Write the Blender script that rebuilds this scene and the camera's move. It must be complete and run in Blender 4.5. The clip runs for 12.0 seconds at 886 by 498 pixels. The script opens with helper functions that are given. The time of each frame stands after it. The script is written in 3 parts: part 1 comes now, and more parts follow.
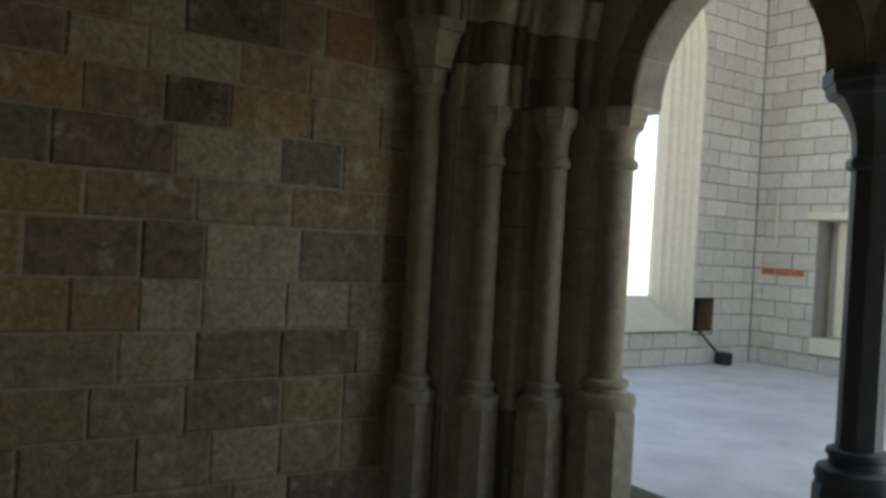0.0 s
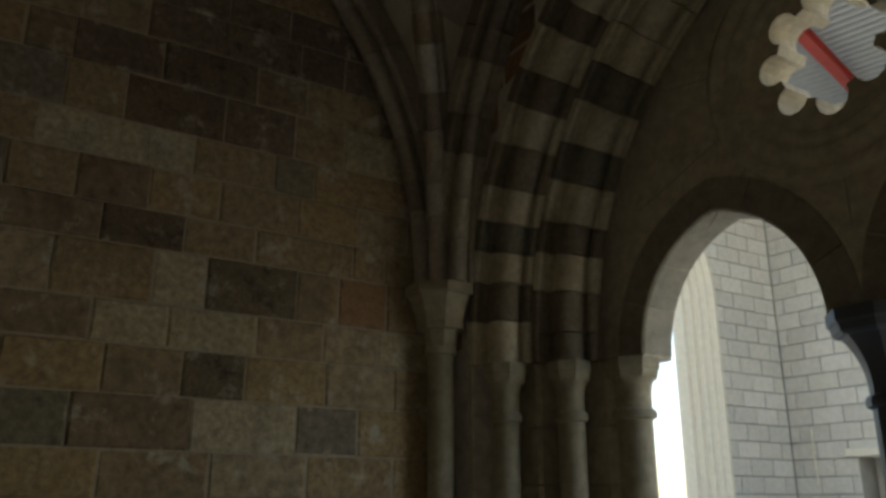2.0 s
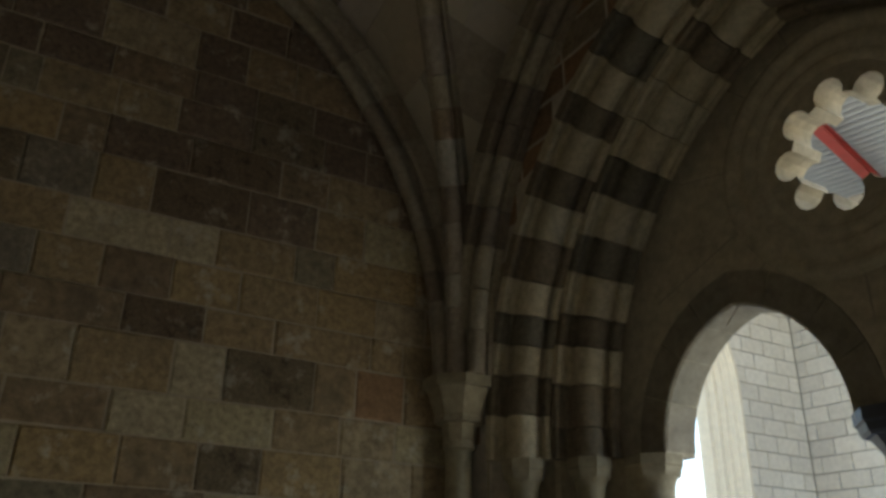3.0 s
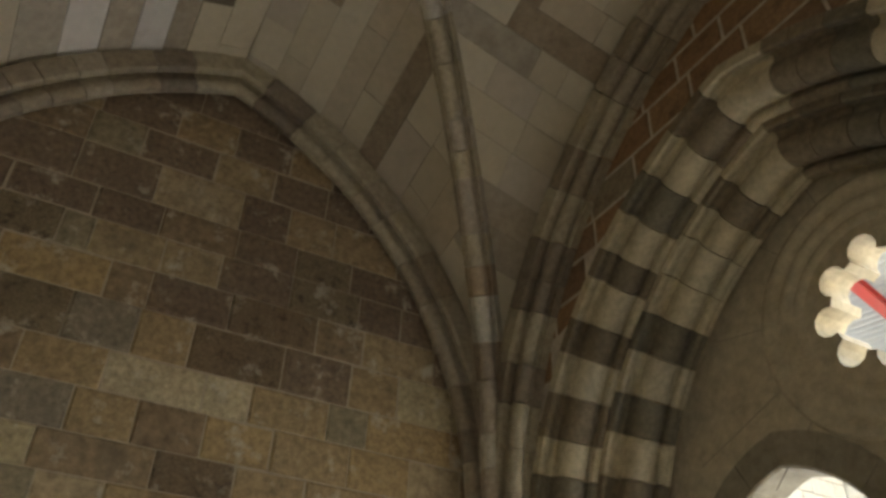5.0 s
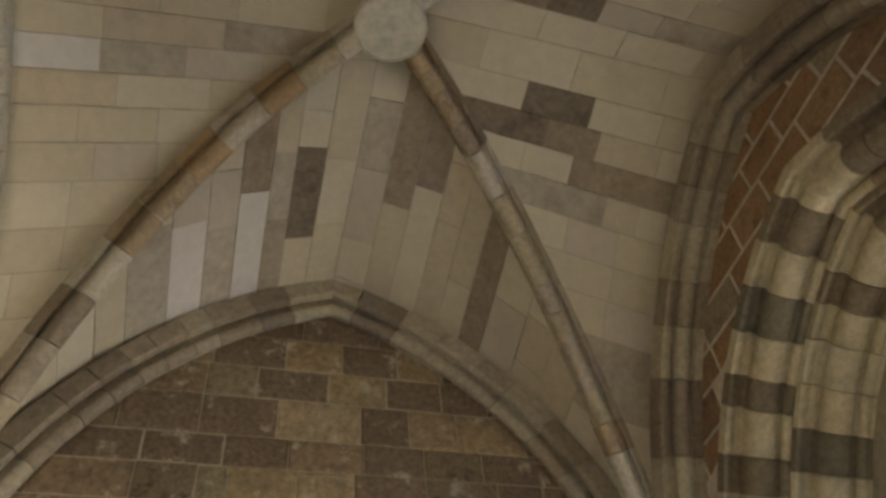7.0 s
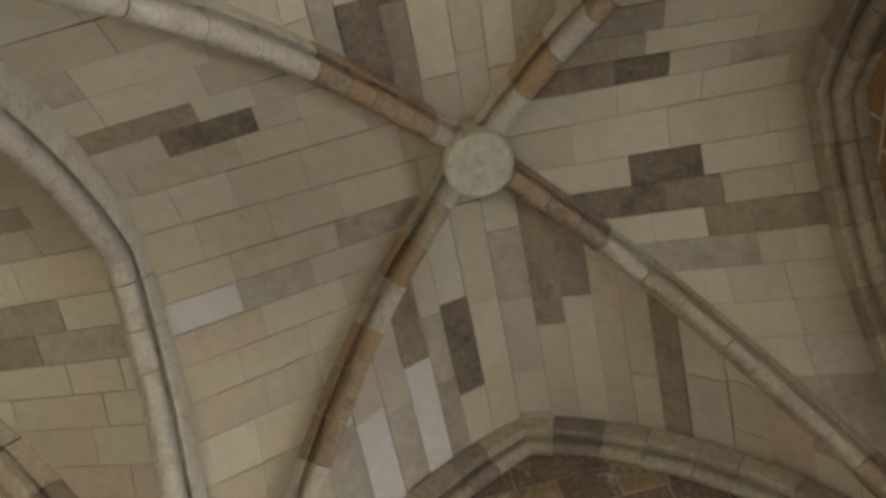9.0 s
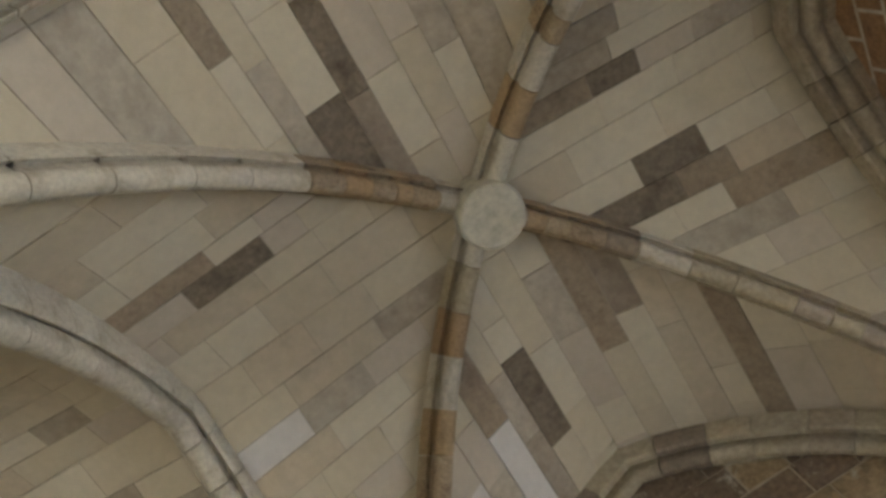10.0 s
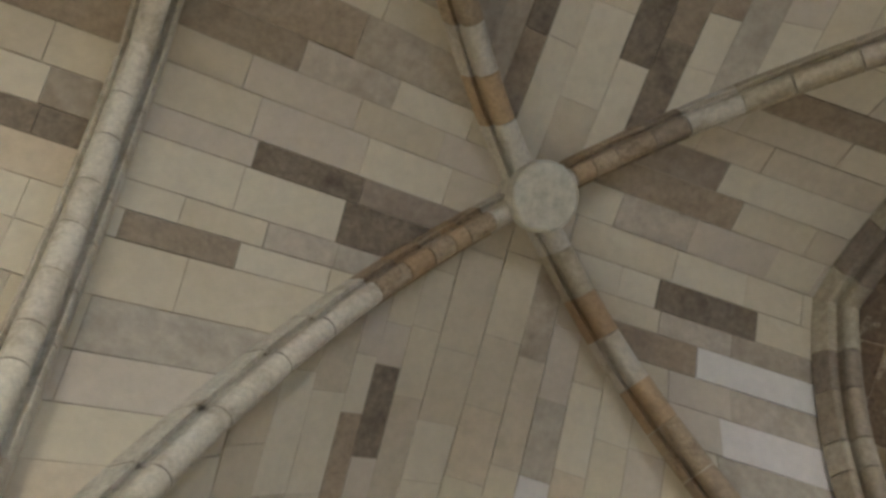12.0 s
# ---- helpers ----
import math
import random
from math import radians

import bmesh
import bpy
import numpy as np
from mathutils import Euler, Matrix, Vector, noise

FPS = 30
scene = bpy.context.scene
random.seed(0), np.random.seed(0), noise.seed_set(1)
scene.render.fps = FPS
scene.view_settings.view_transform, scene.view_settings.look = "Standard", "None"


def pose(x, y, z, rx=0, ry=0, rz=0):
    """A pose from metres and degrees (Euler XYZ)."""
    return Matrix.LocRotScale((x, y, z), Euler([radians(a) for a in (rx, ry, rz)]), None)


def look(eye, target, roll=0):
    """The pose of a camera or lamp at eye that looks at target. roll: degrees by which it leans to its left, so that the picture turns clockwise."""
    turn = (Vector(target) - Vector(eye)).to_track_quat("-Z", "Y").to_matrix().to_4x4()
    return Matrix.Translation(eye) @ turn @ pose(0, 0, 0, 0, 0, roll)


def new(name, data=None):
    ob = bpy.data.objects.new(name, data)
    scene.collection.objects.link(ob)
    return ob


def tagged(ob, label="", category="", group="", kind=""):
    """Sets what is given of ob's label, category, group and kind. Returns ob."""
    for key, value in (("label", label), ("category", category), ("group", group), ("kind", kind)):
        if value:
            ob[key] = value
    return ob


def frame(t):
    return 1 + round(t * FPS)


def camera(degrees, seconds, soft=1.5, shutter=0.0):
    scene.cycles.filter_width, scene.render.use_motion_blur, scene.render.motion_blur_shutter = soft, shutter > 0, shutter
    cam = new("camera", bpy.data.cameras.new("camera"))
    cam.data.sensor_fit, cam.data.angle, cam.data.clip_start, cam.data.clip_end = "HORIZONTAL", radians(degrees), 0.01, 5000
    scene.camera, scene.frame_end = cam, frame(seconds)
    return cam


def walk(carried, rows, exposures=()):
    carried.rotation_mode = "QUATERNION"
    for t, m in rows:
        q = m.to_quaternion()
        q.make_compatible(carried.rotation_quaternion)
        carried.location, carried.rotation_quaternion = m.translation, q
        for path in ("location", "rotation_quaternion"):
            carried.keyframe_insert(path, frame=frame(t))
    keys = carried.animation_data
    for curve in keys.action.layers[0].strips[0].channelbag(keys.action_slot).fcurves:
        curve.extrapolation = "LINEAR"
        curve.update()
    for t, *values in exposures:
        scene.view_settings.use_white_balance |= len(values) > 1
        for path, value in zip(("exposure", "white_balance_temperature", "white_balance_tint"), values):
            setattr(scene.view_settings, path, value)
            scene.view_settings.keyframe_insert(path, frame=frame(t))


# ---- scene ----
cam = camera(57.85, 12.0, soft=3.2)
PATH = [
    (0.0, 0.056, 0.005, 1.545, 89.60, -3.20, -123.90),
    (0.5, 0.046, 0.005, 1.559, 95.25, -2.90, -124.57),
    (1.0, 0.023, 0.004, 1.590, 99.03, -2.38, -124.73),
    (1.5, 0.014, 0.005, 1.600, 103.21, -1.60, -123.38),
    (2.0, 0.005, -0.012, 1.579, 107.44, -0.14, -121.93),
    (2.5, -0.008, -0.019, 1.582, 111.36, 0.07, -120.79),
    (3.0, -0.019, -0.011, 1.602, 113.61, -0.94, -120.66),
    (3.2, -0.025, -0.001, 1.603, 114.90, -1.27, -120.57),
    (4.8, -0.021, -0.019, 1.582, 123.61, -3.55, -119.67),
    (5.0, -0.023, -0.019, 1.581, 124.93, -2.19, -118.47),
    (5.5, -0.025, -0.008, 1.577, 128.04, -0.02, -115.06),
    (6.0, -0.034, 0.006, 1.577, 131.73, 1.79, -111.56),
    (6.5, -0.045, 0.016, 1.588, 134.35, 3.36, -108.43),
    (7.0, -0.037, 0.039, 1.586, 137.63, 4.49, -103.99),
    (7.2, -0.033, 0.045, 1.594, 139.05, 4.94, -102.23),
    (8.8, -0.062, 0.022, 1.615, 147.74, 8.05, -84.57),
    (9.0, -0.049, 0.019, 1.636, 149.33, 9.22, -79.75),
    (9.5, -0.033, 0.026, 1.655, 152.65, 12.23, -70.02),
    (10.0, 0.006, 0.037, 1.643, 158.71, 15.56, -61.25),
    (10.5, 0.057, 0.043, 1.635, 161.73, 15.65, -51.39),
    (11.0, 0.083, 0.041, 1.626, 166.31, 14.21, -40.76),
    (11.5, 0.101, 0.013, 1.663, 169.50, 13.92, -27.63),
    (12.0, 0.115, -0.029, 1.682, 174.11, 18.17, -19.03),
]
# ---------------------------------------------------------------- world and light
EXPOSURE = [(0.0, 1.3, 6400, 7), (1.5, 1.3, 6400, 6), (3.2, 1.75, 6350, 6), (4.8, 3.15, 6700, 9), (5.5, 3.45, 6850, 10), (7.2, 4.1, 6800, 11), (9.0, 4.2, 6350, 10), (12.0, 4.3, 5950, 10)]
walk(cam, [(t, pose(x, y, z, a, b, c)) for t, x, y, z, a, b, c in PATH], EXPOSURE)

SUN_ELEVATION, SUN_AZIMUTH = 38.0, -100.0
world = bpy.data.worlds.new("sky")
scene.world = world
world.use_nodes = True
nt = world.node_tree
sky = nt.nodes.new("ShaderNodeTexSky")
sky.sky_type, sky.sun_disc = "NISHITA", False
sky.sun_elevation, sky.sun_rotation = radians(SUN_ELEVATION), radians(90 - SUN_AZIMUTH)
nt.links.new(sky.outputs[0], nt.nodes["Background"].inputs[0])
nt.nodes["Background"].inputs[1].default_value = 0.15
sun = new("sun", bpy.data.lights.new("sun", "SUN"))
sun.data.energy, sun.data.angle, sun.data.color = 5.0, radians(0.5), (1.0, 0.96, 0.90)
az, el = radians(SUN_AZIMUTH), radians(SUN_ELEVATION)
sun.matrix_world = look((20 * math.cos(az), 20 * math.sin(az), 20 * math.tan(el)), (0, 0, 0))


# ---------------------------------------------------------------- materials
def node(tree, kind, **values):
    n = tree.nodes.new(kind)
    for k, v in values.items():
        n.inputs[k.replace("_", " ")].default_value = v
    return n


def stone(name, colours, rough=0.9, grain=60.0, blotch=3.0, stain=0.35, bump=0.25, pick="island", spread=0.24, lime=0.0, stain_colour=(0.10, 0.085, 0.065)):
    """Weathered stone: one tone for each block out of colours, veined and stained at two scales."""
    m = bpy.data.materials.new(name)
    m.use_nodes = True
    t = m.node_tree
    bsdf = t.nodes["Principled BSDF"]
    bsdf.inputs["Roughness"].default_value = rough
    bsdf.inputs["Specular IOR Level"].default_value = 0.25
    if pick == "island":
        chance = t.nodes.new("ShaderNodeNewGeometry").outputs["Random Per Island"]
    else:
        chance = t.nodes.new("ShaderNodeObjectInfo").outputs["Random"]
    ramp = t.nodes.new("ShaderNodeValToRGB")
    ramp.color_ramp.interpolation = "CONSTANT"
    els = ramp.color_ramp.elements
    while len(els) < len(colours):
        els.new(0.5)
    for e, (pos, c) in zip(els, colours):
        e.position, e.color = pos, (*c, 1)
    t.links.new(chance, ramp.inputs[0])
    co = t.nodes.new("ShaderNodeTexCoord")
    geo = t.nodes.new("ShaderNodeNewGeometry")
    big = node(t, "ShaderNodeTexNoise", Scale=blotch, Detail=5.0, Roughness=0.65)
    fine = node(t, "ShaderNodeTexNoise", Scale=grain, Detail=4.0, Roughness=0.7)
    mid = node(t, "ShaderNodeTexNoise", Scale=blotch * 5, Detail=6.0, Roughness=0.7)
    for n in (big, fine, mid):
        t.links.new(geo.outputs["Position"], n.inputs["Vector"])
    vary = t.nodes.new("ShaderNodeMapRange")
    vary.inputs["From Min"].default_value, vary.inputs["From Max"].default_value = 0.3, 0.7
    vary.inputs["To Min"].default_value, vary.inputs["To Max"].default_value = 1 - spread, 1 + spread
    t.links.new(mid.outputs[0], vary.inputs[0])
    mul = t.nodes.new("ShaderNodeVectorMath")
    mul.operation = "SCALE"
    t.links.new(ramp.outputs[0], mul.inputs[0])
    t.links.new(vary.outputs[0], mul.inputs["Scale"])
    mask = t.nodes.new("ShaderNodeMapRange")
    mask.inputs["From Min"].default_value, mask.inputs["From Max"].default_value = 0.5, 0.72
    mask.inputs["To Min"].default_value, mask.inputs["To Max"].default_value = 0.0, stain
    t.links.new(big.outputs[0], mask.inputs[0])
    mix = t.nodes.new("ShaderNodeMix")
    mix.data_type = "RGBA"
    mix.inputs[7].default_value = (*stain_colour, 1)
    t.links.new(mask.outputs[0], mix.inputs[0])
    t.links.new(mul.outputs[0], mix.inputs[6])
    last = mix.outputs[2]
    if lime:
        spots = node(t, "ShaderNodeTexNoise", Scale=5.5, Detail=7.0, Roughness=0.72)
        shift = t.nodes.new("ShaderNodeVectorMath")
        shift.inputs[1].default_value = (7.3, 2.1, 4.9)
        t.links.new(geo.outputs["Position"], shift.inputs[0])
        t.links.new(shift.outputs[0], spots.inputs["Vector"])
        pale = t.nodes.new("ShaderNodeMapRange")
        pale.inputs["From Min"].default_value, pale.inputs["From Max"].default_value = 0.56, 0.66
        pale.inputs["To Min"].default_value, pale.inputs["To Max"].default_value = 0.0, lime
        t.links.new(spots.outputs[0], pale.inputs[0])
        mix2 = t.nodes.new("ShaderNodeMix")
        mix2.data_type = "RGBA"
        mix2.inputs[7].default_value = (0.52, 0.47, 0.36, 1)
        t.links.new(pale.outputs[0], mix2.inputs[0])
        t.links.new(last, mix2.inputs[6])
        last = mix2.outputs[2]
    t.links.new(last, bsdf.inputs["Base Color"])
    add = t.nodes.new("ShaderNodeMath")
    add.operation = "MULTIPLY_ADD"
    add.inputs[1].default_value = 0.4
    t.links.new(fine.outputs[0], add.inputs[0])
    t.links.new(mid.outputs[0], add.inputs[2])
    bp = node(t, "ShaderNodeBump", Strength=bump, Distance=0.02)
    t.links.new(add.outputs[0], bp.inputs["Height"])
    t.links.new(bp.outputs[0], bsdf.inputs["Normal"])
    return m


def plain(name, colour, rough=0.6, metal=0.0, vary=0.12, scale=8.0, bump=0.05):
    """A surface of one colour with a faint unevenness."""
    m = bpy.data.materials.new(name)
    m.use_nodes = True
    t = m.node_tree
    bsdf = t.nodes["Principled BSDF"]
    bsdf.inputs["Metallic"].default_value = metal
    geo = t.nodes.new("ShaderNodeNewGeometry")
    n = node(t, "ShaderNodeTexNoise", Scale=scale, Detail=6.0, Roughness=0.6)
    t.links.new(geo.outputs["Position"], n.inputs["Vector"])
    r = t.nodes.new("ShaderNodeValToRGB")
    r.color_ramp.elements[0].position, r.color_ramp.elements[1].position = 0.3, 0.7
    r.color_ramp.elements[0].color = (*[c * (1 - vary) for c in colour], 1)
    r.color_ramp.elements[1].color = (*[min(1, c * (1 + vary)) for c in colour], 1)
    t.links.new(n.outputs[0], r.inputs[0])
    t.links.new(r.outputs[0], bsdf.inputs["Base Color"])
    rr = t.nodes.new("ShaderNodeMapRange")
    rr.inputs["To Min"].default_value, rr.inputs["To Max"].default_value = rough - 0.08, min(1, rough + 0.08)
    t.links.new(n.outputs[0], rr.inputs[0])
    t.links.new(rr.outputs[0], bsdf.inputs["Roughness"])
    b = node(t, "ShaderNodeBump", Strength=bump, Distance=0.01)
    t.links.new(n.outputs[0], b.inputs["Height"])
    t.links.new(b.outputs[0], bsdf.inputs["Normal"])
    return m


CREAM, PALE = (0.53, 0.468, 0.34), (0.565, 0.51, 0.385)
GREY, DARK, ROSE = (0.35, 0.30, 0.225), (0.20, 0.165, 0.12), (0.39, 0.335, 0.25)
web_cream = stone("vault_stone_cream", [(0, CREAM), (0.3, PALE), (0.62, (0.50, 0.437, 0.32)), (0.85, (0.50, 0.44, 0.345))], stain=0.08, bump=0.04, spread=0.07)
web_grey = stone("vault_stone_grey", [(0, GREY), (0.5, (0.30, 0.25, 0.19)), (0.8, ROSE)], stain=0.45, bump=0.2, blotch=3.5, spread=0.2, stain_colour=(0.17, 0.13, 0.09))
web_white = stone("vault_stone_white", [(0, (0.60, 0.57, 0.52)), (0.5, (0.62, 0.58, 0.53))], stain=0.06, bump=0.05, spread=0.06)
web_rose = stone("vault_stone_rose", [(0, (0.41, 0.365, 0.285)), (0.5, (0.44, 0.385, 0.30))], stain=0.4, bump=0.15, blotch=3.5, spread=0.16, stain_colour=(0.2, 0.155, 0.11))
web_dark = stone("vault_stone_dark", [(0, DARK), (0.5, (0.22, 0.18, 0.13))], stain=0.7, bump=0.4, blotch=6, spread=0.3, stain_colour=(0.07, 0.055, 0.04))
web_brown = stone("vault_stone_brown", [(0, (0.29, 0.235, 0.165)), (0.5, (0.33, 0.265, 0.185))], stain=0.5, bump=0.25, blotch=5, spread=0.22, stain_colour=(0.14, 0.10, 0.07))
web_buff = stone("vault_stone_buff", [(0, (0.51, 0.435, 0.315)), (0.5, (0.48, 0.415, 0.305))], stain=0.15, bump=0.08, spread=0.1)
mortar = plain("mortar", (0.37, 0.31, 0.22), 0.95, vary=0.2, scale=20)
mortar_pale = plain("lime_mortar", (0.52, 0.46, 0.36), 0.95, vary=0.25, scale=14)
mortar_dark = plain("vault_joint", (0.36, 0.31, 0.235), 0.95, vary=0.2, scale=20)
wall_stone = stone("wall_stone", [(0, (0.289, 0.215, 0.123)), (0.2, (0.252, 0.187, 0.112)), (0.4, (0.315, 0.243, 0.140)), (0.58, (0.225, 0.165, 0.101)), (0.72, (0.247, 0.209, 0.134)), (0.86, (0.347, 0.275, 0.168))], pick="object", stain=0.45, bump=0.5, blotch=4, lime=0.75, spread=0.42)
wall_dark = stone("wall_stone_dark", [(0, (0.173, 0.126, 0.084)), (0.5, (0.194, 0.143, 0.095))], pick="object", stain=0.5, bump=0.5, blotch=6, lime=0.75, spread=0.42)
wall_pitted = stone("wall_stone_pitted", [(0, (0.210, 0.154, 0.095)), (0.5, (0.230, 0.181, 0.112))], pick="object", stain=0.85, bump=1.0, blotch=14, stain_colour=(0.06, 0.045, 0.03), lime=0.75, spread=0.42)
wall_grey = stone("wall_stone_grey", [(0, (0.200, 0.176, 0.118)), (0.5, (0.220, 0.187, 0.134))], pick="object", stain=0.4, bump=0.4, blotch=5, lime=0.75, spread=0.42)
wall_pale = stone("wall_stone_pale", [(0, (0.420, 0.353, 0.224)), (0.5, (0.378, 0.319, 0.190))], pick="object", stain=0.35, bump=0.4, blotch=6, lime=0.75, spread=0.42)
wall_ochre = stone("wall_stone_ochre", [(0, (0.335, 0.243, 0.123)), (0.5, (0.304, 0.225, 0.123))], pick="object", stain=0.3, bump=0.4, blotch=5, lime=0.75, spread=0.42)
rib_pale = stone("rib_stone_pale", [(0, (0.51, 0.465, 0.37)), (0.5, (0.54, 0.50, 0.40))], pick="object", stain=0.55, bump=0.35, blotch=8, spread=0.2, stain_colour=(0.24, 0.175, 0.10))
rib_wall = stone("wall_rib_stone", [(0, (0.40, 0.35, 0.25)), (0.3, (0.30, 0.25, 0.18)), (0.55, (0.36, 0.31, 0.23)), (0.8, (0.24, 0.20, 0.15))], pick="object", stain=0.3, bump=0.25, blotch=6)
rib_orange = stone("rib_stone_orange", [(0, (0.37, 0.26, 0.15)), (0.5, (0.40, 0.29, 0.17))], pick="object", stain=0.35, bump=0.3, blotch=9)
rib_brown = stone("rib_stone_brown", [(0, (0.36, 0.28, 0.18)), (0.5, (0.31, 0.24, 0.16))], pick="object", stain=0.7, bump=0.4, blotch=11, spread=0.35, stain_colour=(0.12, 0.08, 0.05), lime=0.3)
rib_stone = stone("rib_stone", [(0, (0.42, 0.36, 0.25)), (0.3, (0.46, 0.42, 0.33)), (0.5, (0.34, 0.26, 0.17)), (0.64, (0.27, 0.22, 0.16)), (0.82, (0.40, 0.34, 0.26))], pick="object", stain=0.35, bump=0.3, blotch=6)
order_pale = stone("order_stone_pale", [(0, (0.56, 0.49, 0.335)), (0.5, (0.52, 0.455, 0.31)), (0.8, (0.54, 0.485, 0.345))], pick="object", stain=0.4, bump=0.25, blotch=5, stain_colour=(0.22, 0.17, 0.10))
order_dark = stone("order_stone_dark", [(0, (0.21, 0.175, 0.12)), (0.4, (0.25, 0.205, 0.14)), (0.75, (0.20, 0.18, 0.13))], pick="object", stain=0.4, bump=0.3, blotch=6, spread=0.3)
order_stone = stone("order_stone", [(0, (0.48, 0.42, 0.29)), (0.35, (0.42, 0.36, 0.24)), (0.52, (0.23, 0.19, 0.13)), (0.8, (0.27, 0.235, 0.165))], pick="object", stain=0.3, bump=0.25)
shaft_stone = stone("shaft_stone", [(0, (0.38, 0.33, 0.22)), (0.5, (0.34, 0.30, 0.20))], pick="object", stain=0.25, bump=0.15)
tympanum_stone = stone("tympanum_stone", [(0, (0.55, 0.485, 0.345)), (0.5, (0.53, 0.465, 0.33))], pick="object", stain=0.3, bump=0.1, stain_colour=(0.25, 0.2, 0.13))
arch_grey = stone("light_arch_stone", [(0, (0.30, 0.27, 0.20)), (0.4, (0.26, 0.23, 0.17)), (0.7, (0.34, 0.30, 0.22))], pick="object", stain=0.3, bump=0.15)
red_stone = stone("spandrel_stone", [(0, (0.30, 0.185, 0.10)), (0.4, (0.25, 0.165, 0.10)), (0.7, (0.33, 0.215, 0.12)), (0.88, (0.30, 0.25, 0.17))], pick="object", stain=0.6, bump=0.4, blotch=9, stain_colour=(0.10, 0.06, 0.04), spread=0.3)
# dark blue-grey column: its backlit shade is put into the base colour
dark_column = plain("column_backlit", (0.10, 0.11, 0.13), 0.55, vary=0.2)
block_grey = stone("concrete_block", [(0, (0.60, 0.56, 0.47)), (0.4, (0.64, 0.60, 0.51)), (0.75, (0.56, 0.525, 0.445))], pick="object", stain=0.10, bump=0.1, spread=0.12, stain_colour=(0.25, 0.24, 0.22))
block_joint = plain("block_joint", (0.31, 0.295, 0.26), 0.95)
dressed = stone("window_stone", [(0, (0.74, 0.67, 0.52)), (0.5, (0.72, 0.65, 0.50))], pick="object", stain=0.03, bump=0.04, spread=0.08)
concrete_floor = plain("concrete_floor", (0.72, 0.71, 0.69), 0.55, vary=0.15, scale=2.5)
porch_floor = plain("porch_flags", (0.27, 0.24, 0.19), 0.8, vary=0.25, scale=4)
sheet_metal = plain("corrugated_sheet", (0.34, 0.365, 0.38), 0.5, metal=0.3, vary=0.08)
red_paint = plain("red_oxide_paint", (0.28, 0.03, 0.025), 0.5, vary=0.15)
brick_red = plain("red_clay_brick", (0.46, 0.15, 0.06), 0.85, vary=0.3, scale=40)
plain_black = plain("plain_black", (0.02, 0.02, 0.02), 0.5)
raw_timber = plain("raw_timber", (0.20, 0.14, 0.085), 0.8, vary=0.25, scale=15)
gravel = plain("pale_gravel", (0.46, 0.41, 0.32), 0.95, vary=0.25, scale=1.5)

# ---------------------------------------------------------------- builders


def mesh_from(name, verts, faces, mats, slots=None, smooth=False):
    me = bpy.data.meshes.new(name)
    me.from_pydata([tuple(v) for v in verts], [], faces)
    for m in mats if isinstance(mats, (list, tuple)) else [mats]:
        me.materials.append(m)
    if slots:
        me.polygons.foreach_set("material_index", slots)
    if smooth:
        me.polygons.foreach_set("use_smooth", [True] * len(me.polygons))
    me.validate()
    return me


def part(name, me, parent=None, label="", at=None):
    """One mesh object, under a thing where a parent is given."""
    ob = new(name, me)
    if parent is not None:
        ob.parent = parent
    if at is not None:
        ob.matrix_basis = at
    if label:
        ob["label"] = label
    return ob


def done(bm, name, mat, smooth=False):
    bmesh.ops.recalc_face_normals(bm, faces=bm.faces)
    me = bpy.data.meshes.new(name)
    bm.to_mesh(me)
    bm.free()
    me.materials.append(mat)
    if smooth:
        me.polygons.foreach_set("use_smooth", [True] * len(me.polygons))
        me.set_sharp_from_angle(angle=radians(40))
    return me


def box_mesh(name, x0, y0, z0, x1, y1, z1, mat, bevel=0.0):
    bm = bmesh.new()
    bmesh.ops.create_cube(bm, size=1.0)
    for v in bm.verts:
        v.co = ((x0 + x1) / 2 + v.co.x * (x1 - x0), (y0 + y1) / 2 + v.co.y * (y1 - y0), (z0 + z1) / 2 + v.co.z * (z1 - z0))
    if bevel:
        bmesh.ops.bevel(bm, geom=bm.edges[:], offset=bevel, segments=1, affect="EDGES")
    return done(bm, name, mat)


def block_mesh(name, w, h, depth, mat, worn=0.006, seed=0):
    """A dressed block, face towards -x, w along y and h along z, with worn uneven edges."""
    rnd = random.Random(seed)
    c = worn
    v = []
    for d, k in ((depth, 0), (c, 0), (0, c * 1.6)):
        for sy, sz in ((-1, -1), (1, -1), (1, 1), (-1, 1)):
            j = rnd.uniform(-c, c) * (0.6 if k else 0.25)
            v.append((d + (rnd.uniform(-0.004, 0.004) if d == 0 else 0), sy * (w / 2 - k) + j, sz * (h / 2 - k) + j * 0.7))
    f = []
    for a in (0, 4):
        for i in range(4):
            f.append((a + i, a + (i + 1) % 4, a + 4 + (i + 1) % 4, a + 4 + i))
    f += [(8, 9, 10, 11)]
    return mesh_from(name, v, f, mat)


def lathe(name, profile, mat, segs=24, smooth=True, phase=0.0):
    """Turned round z: profile of (radius, height)."""
    v, f = [], []
    for r, z in profile:
        for i in range(segs):
            a = 2 * math.pi * i / segs + phase
            v.append((r * math.cos(a), r * math.sin(a), z))
    for k in range(len(profile) - 1):
        for i in range(segs):
            j = (i + 1) % segs
            f.append((k * segs + i, k * segs + j, (k + 1) * segs + j, (k + 1) * segs + i))
    f.append(tuple(range(segs))[::-1])
    f.append(tuple(range((len(profile) - 1) * segs, len(profile) * segs)))
    me = mesh_from(name, v, f, mat, smooth=smooth)
    if smooth:
        me.set_sharp_from_angle(angle=radians(35))
    return me


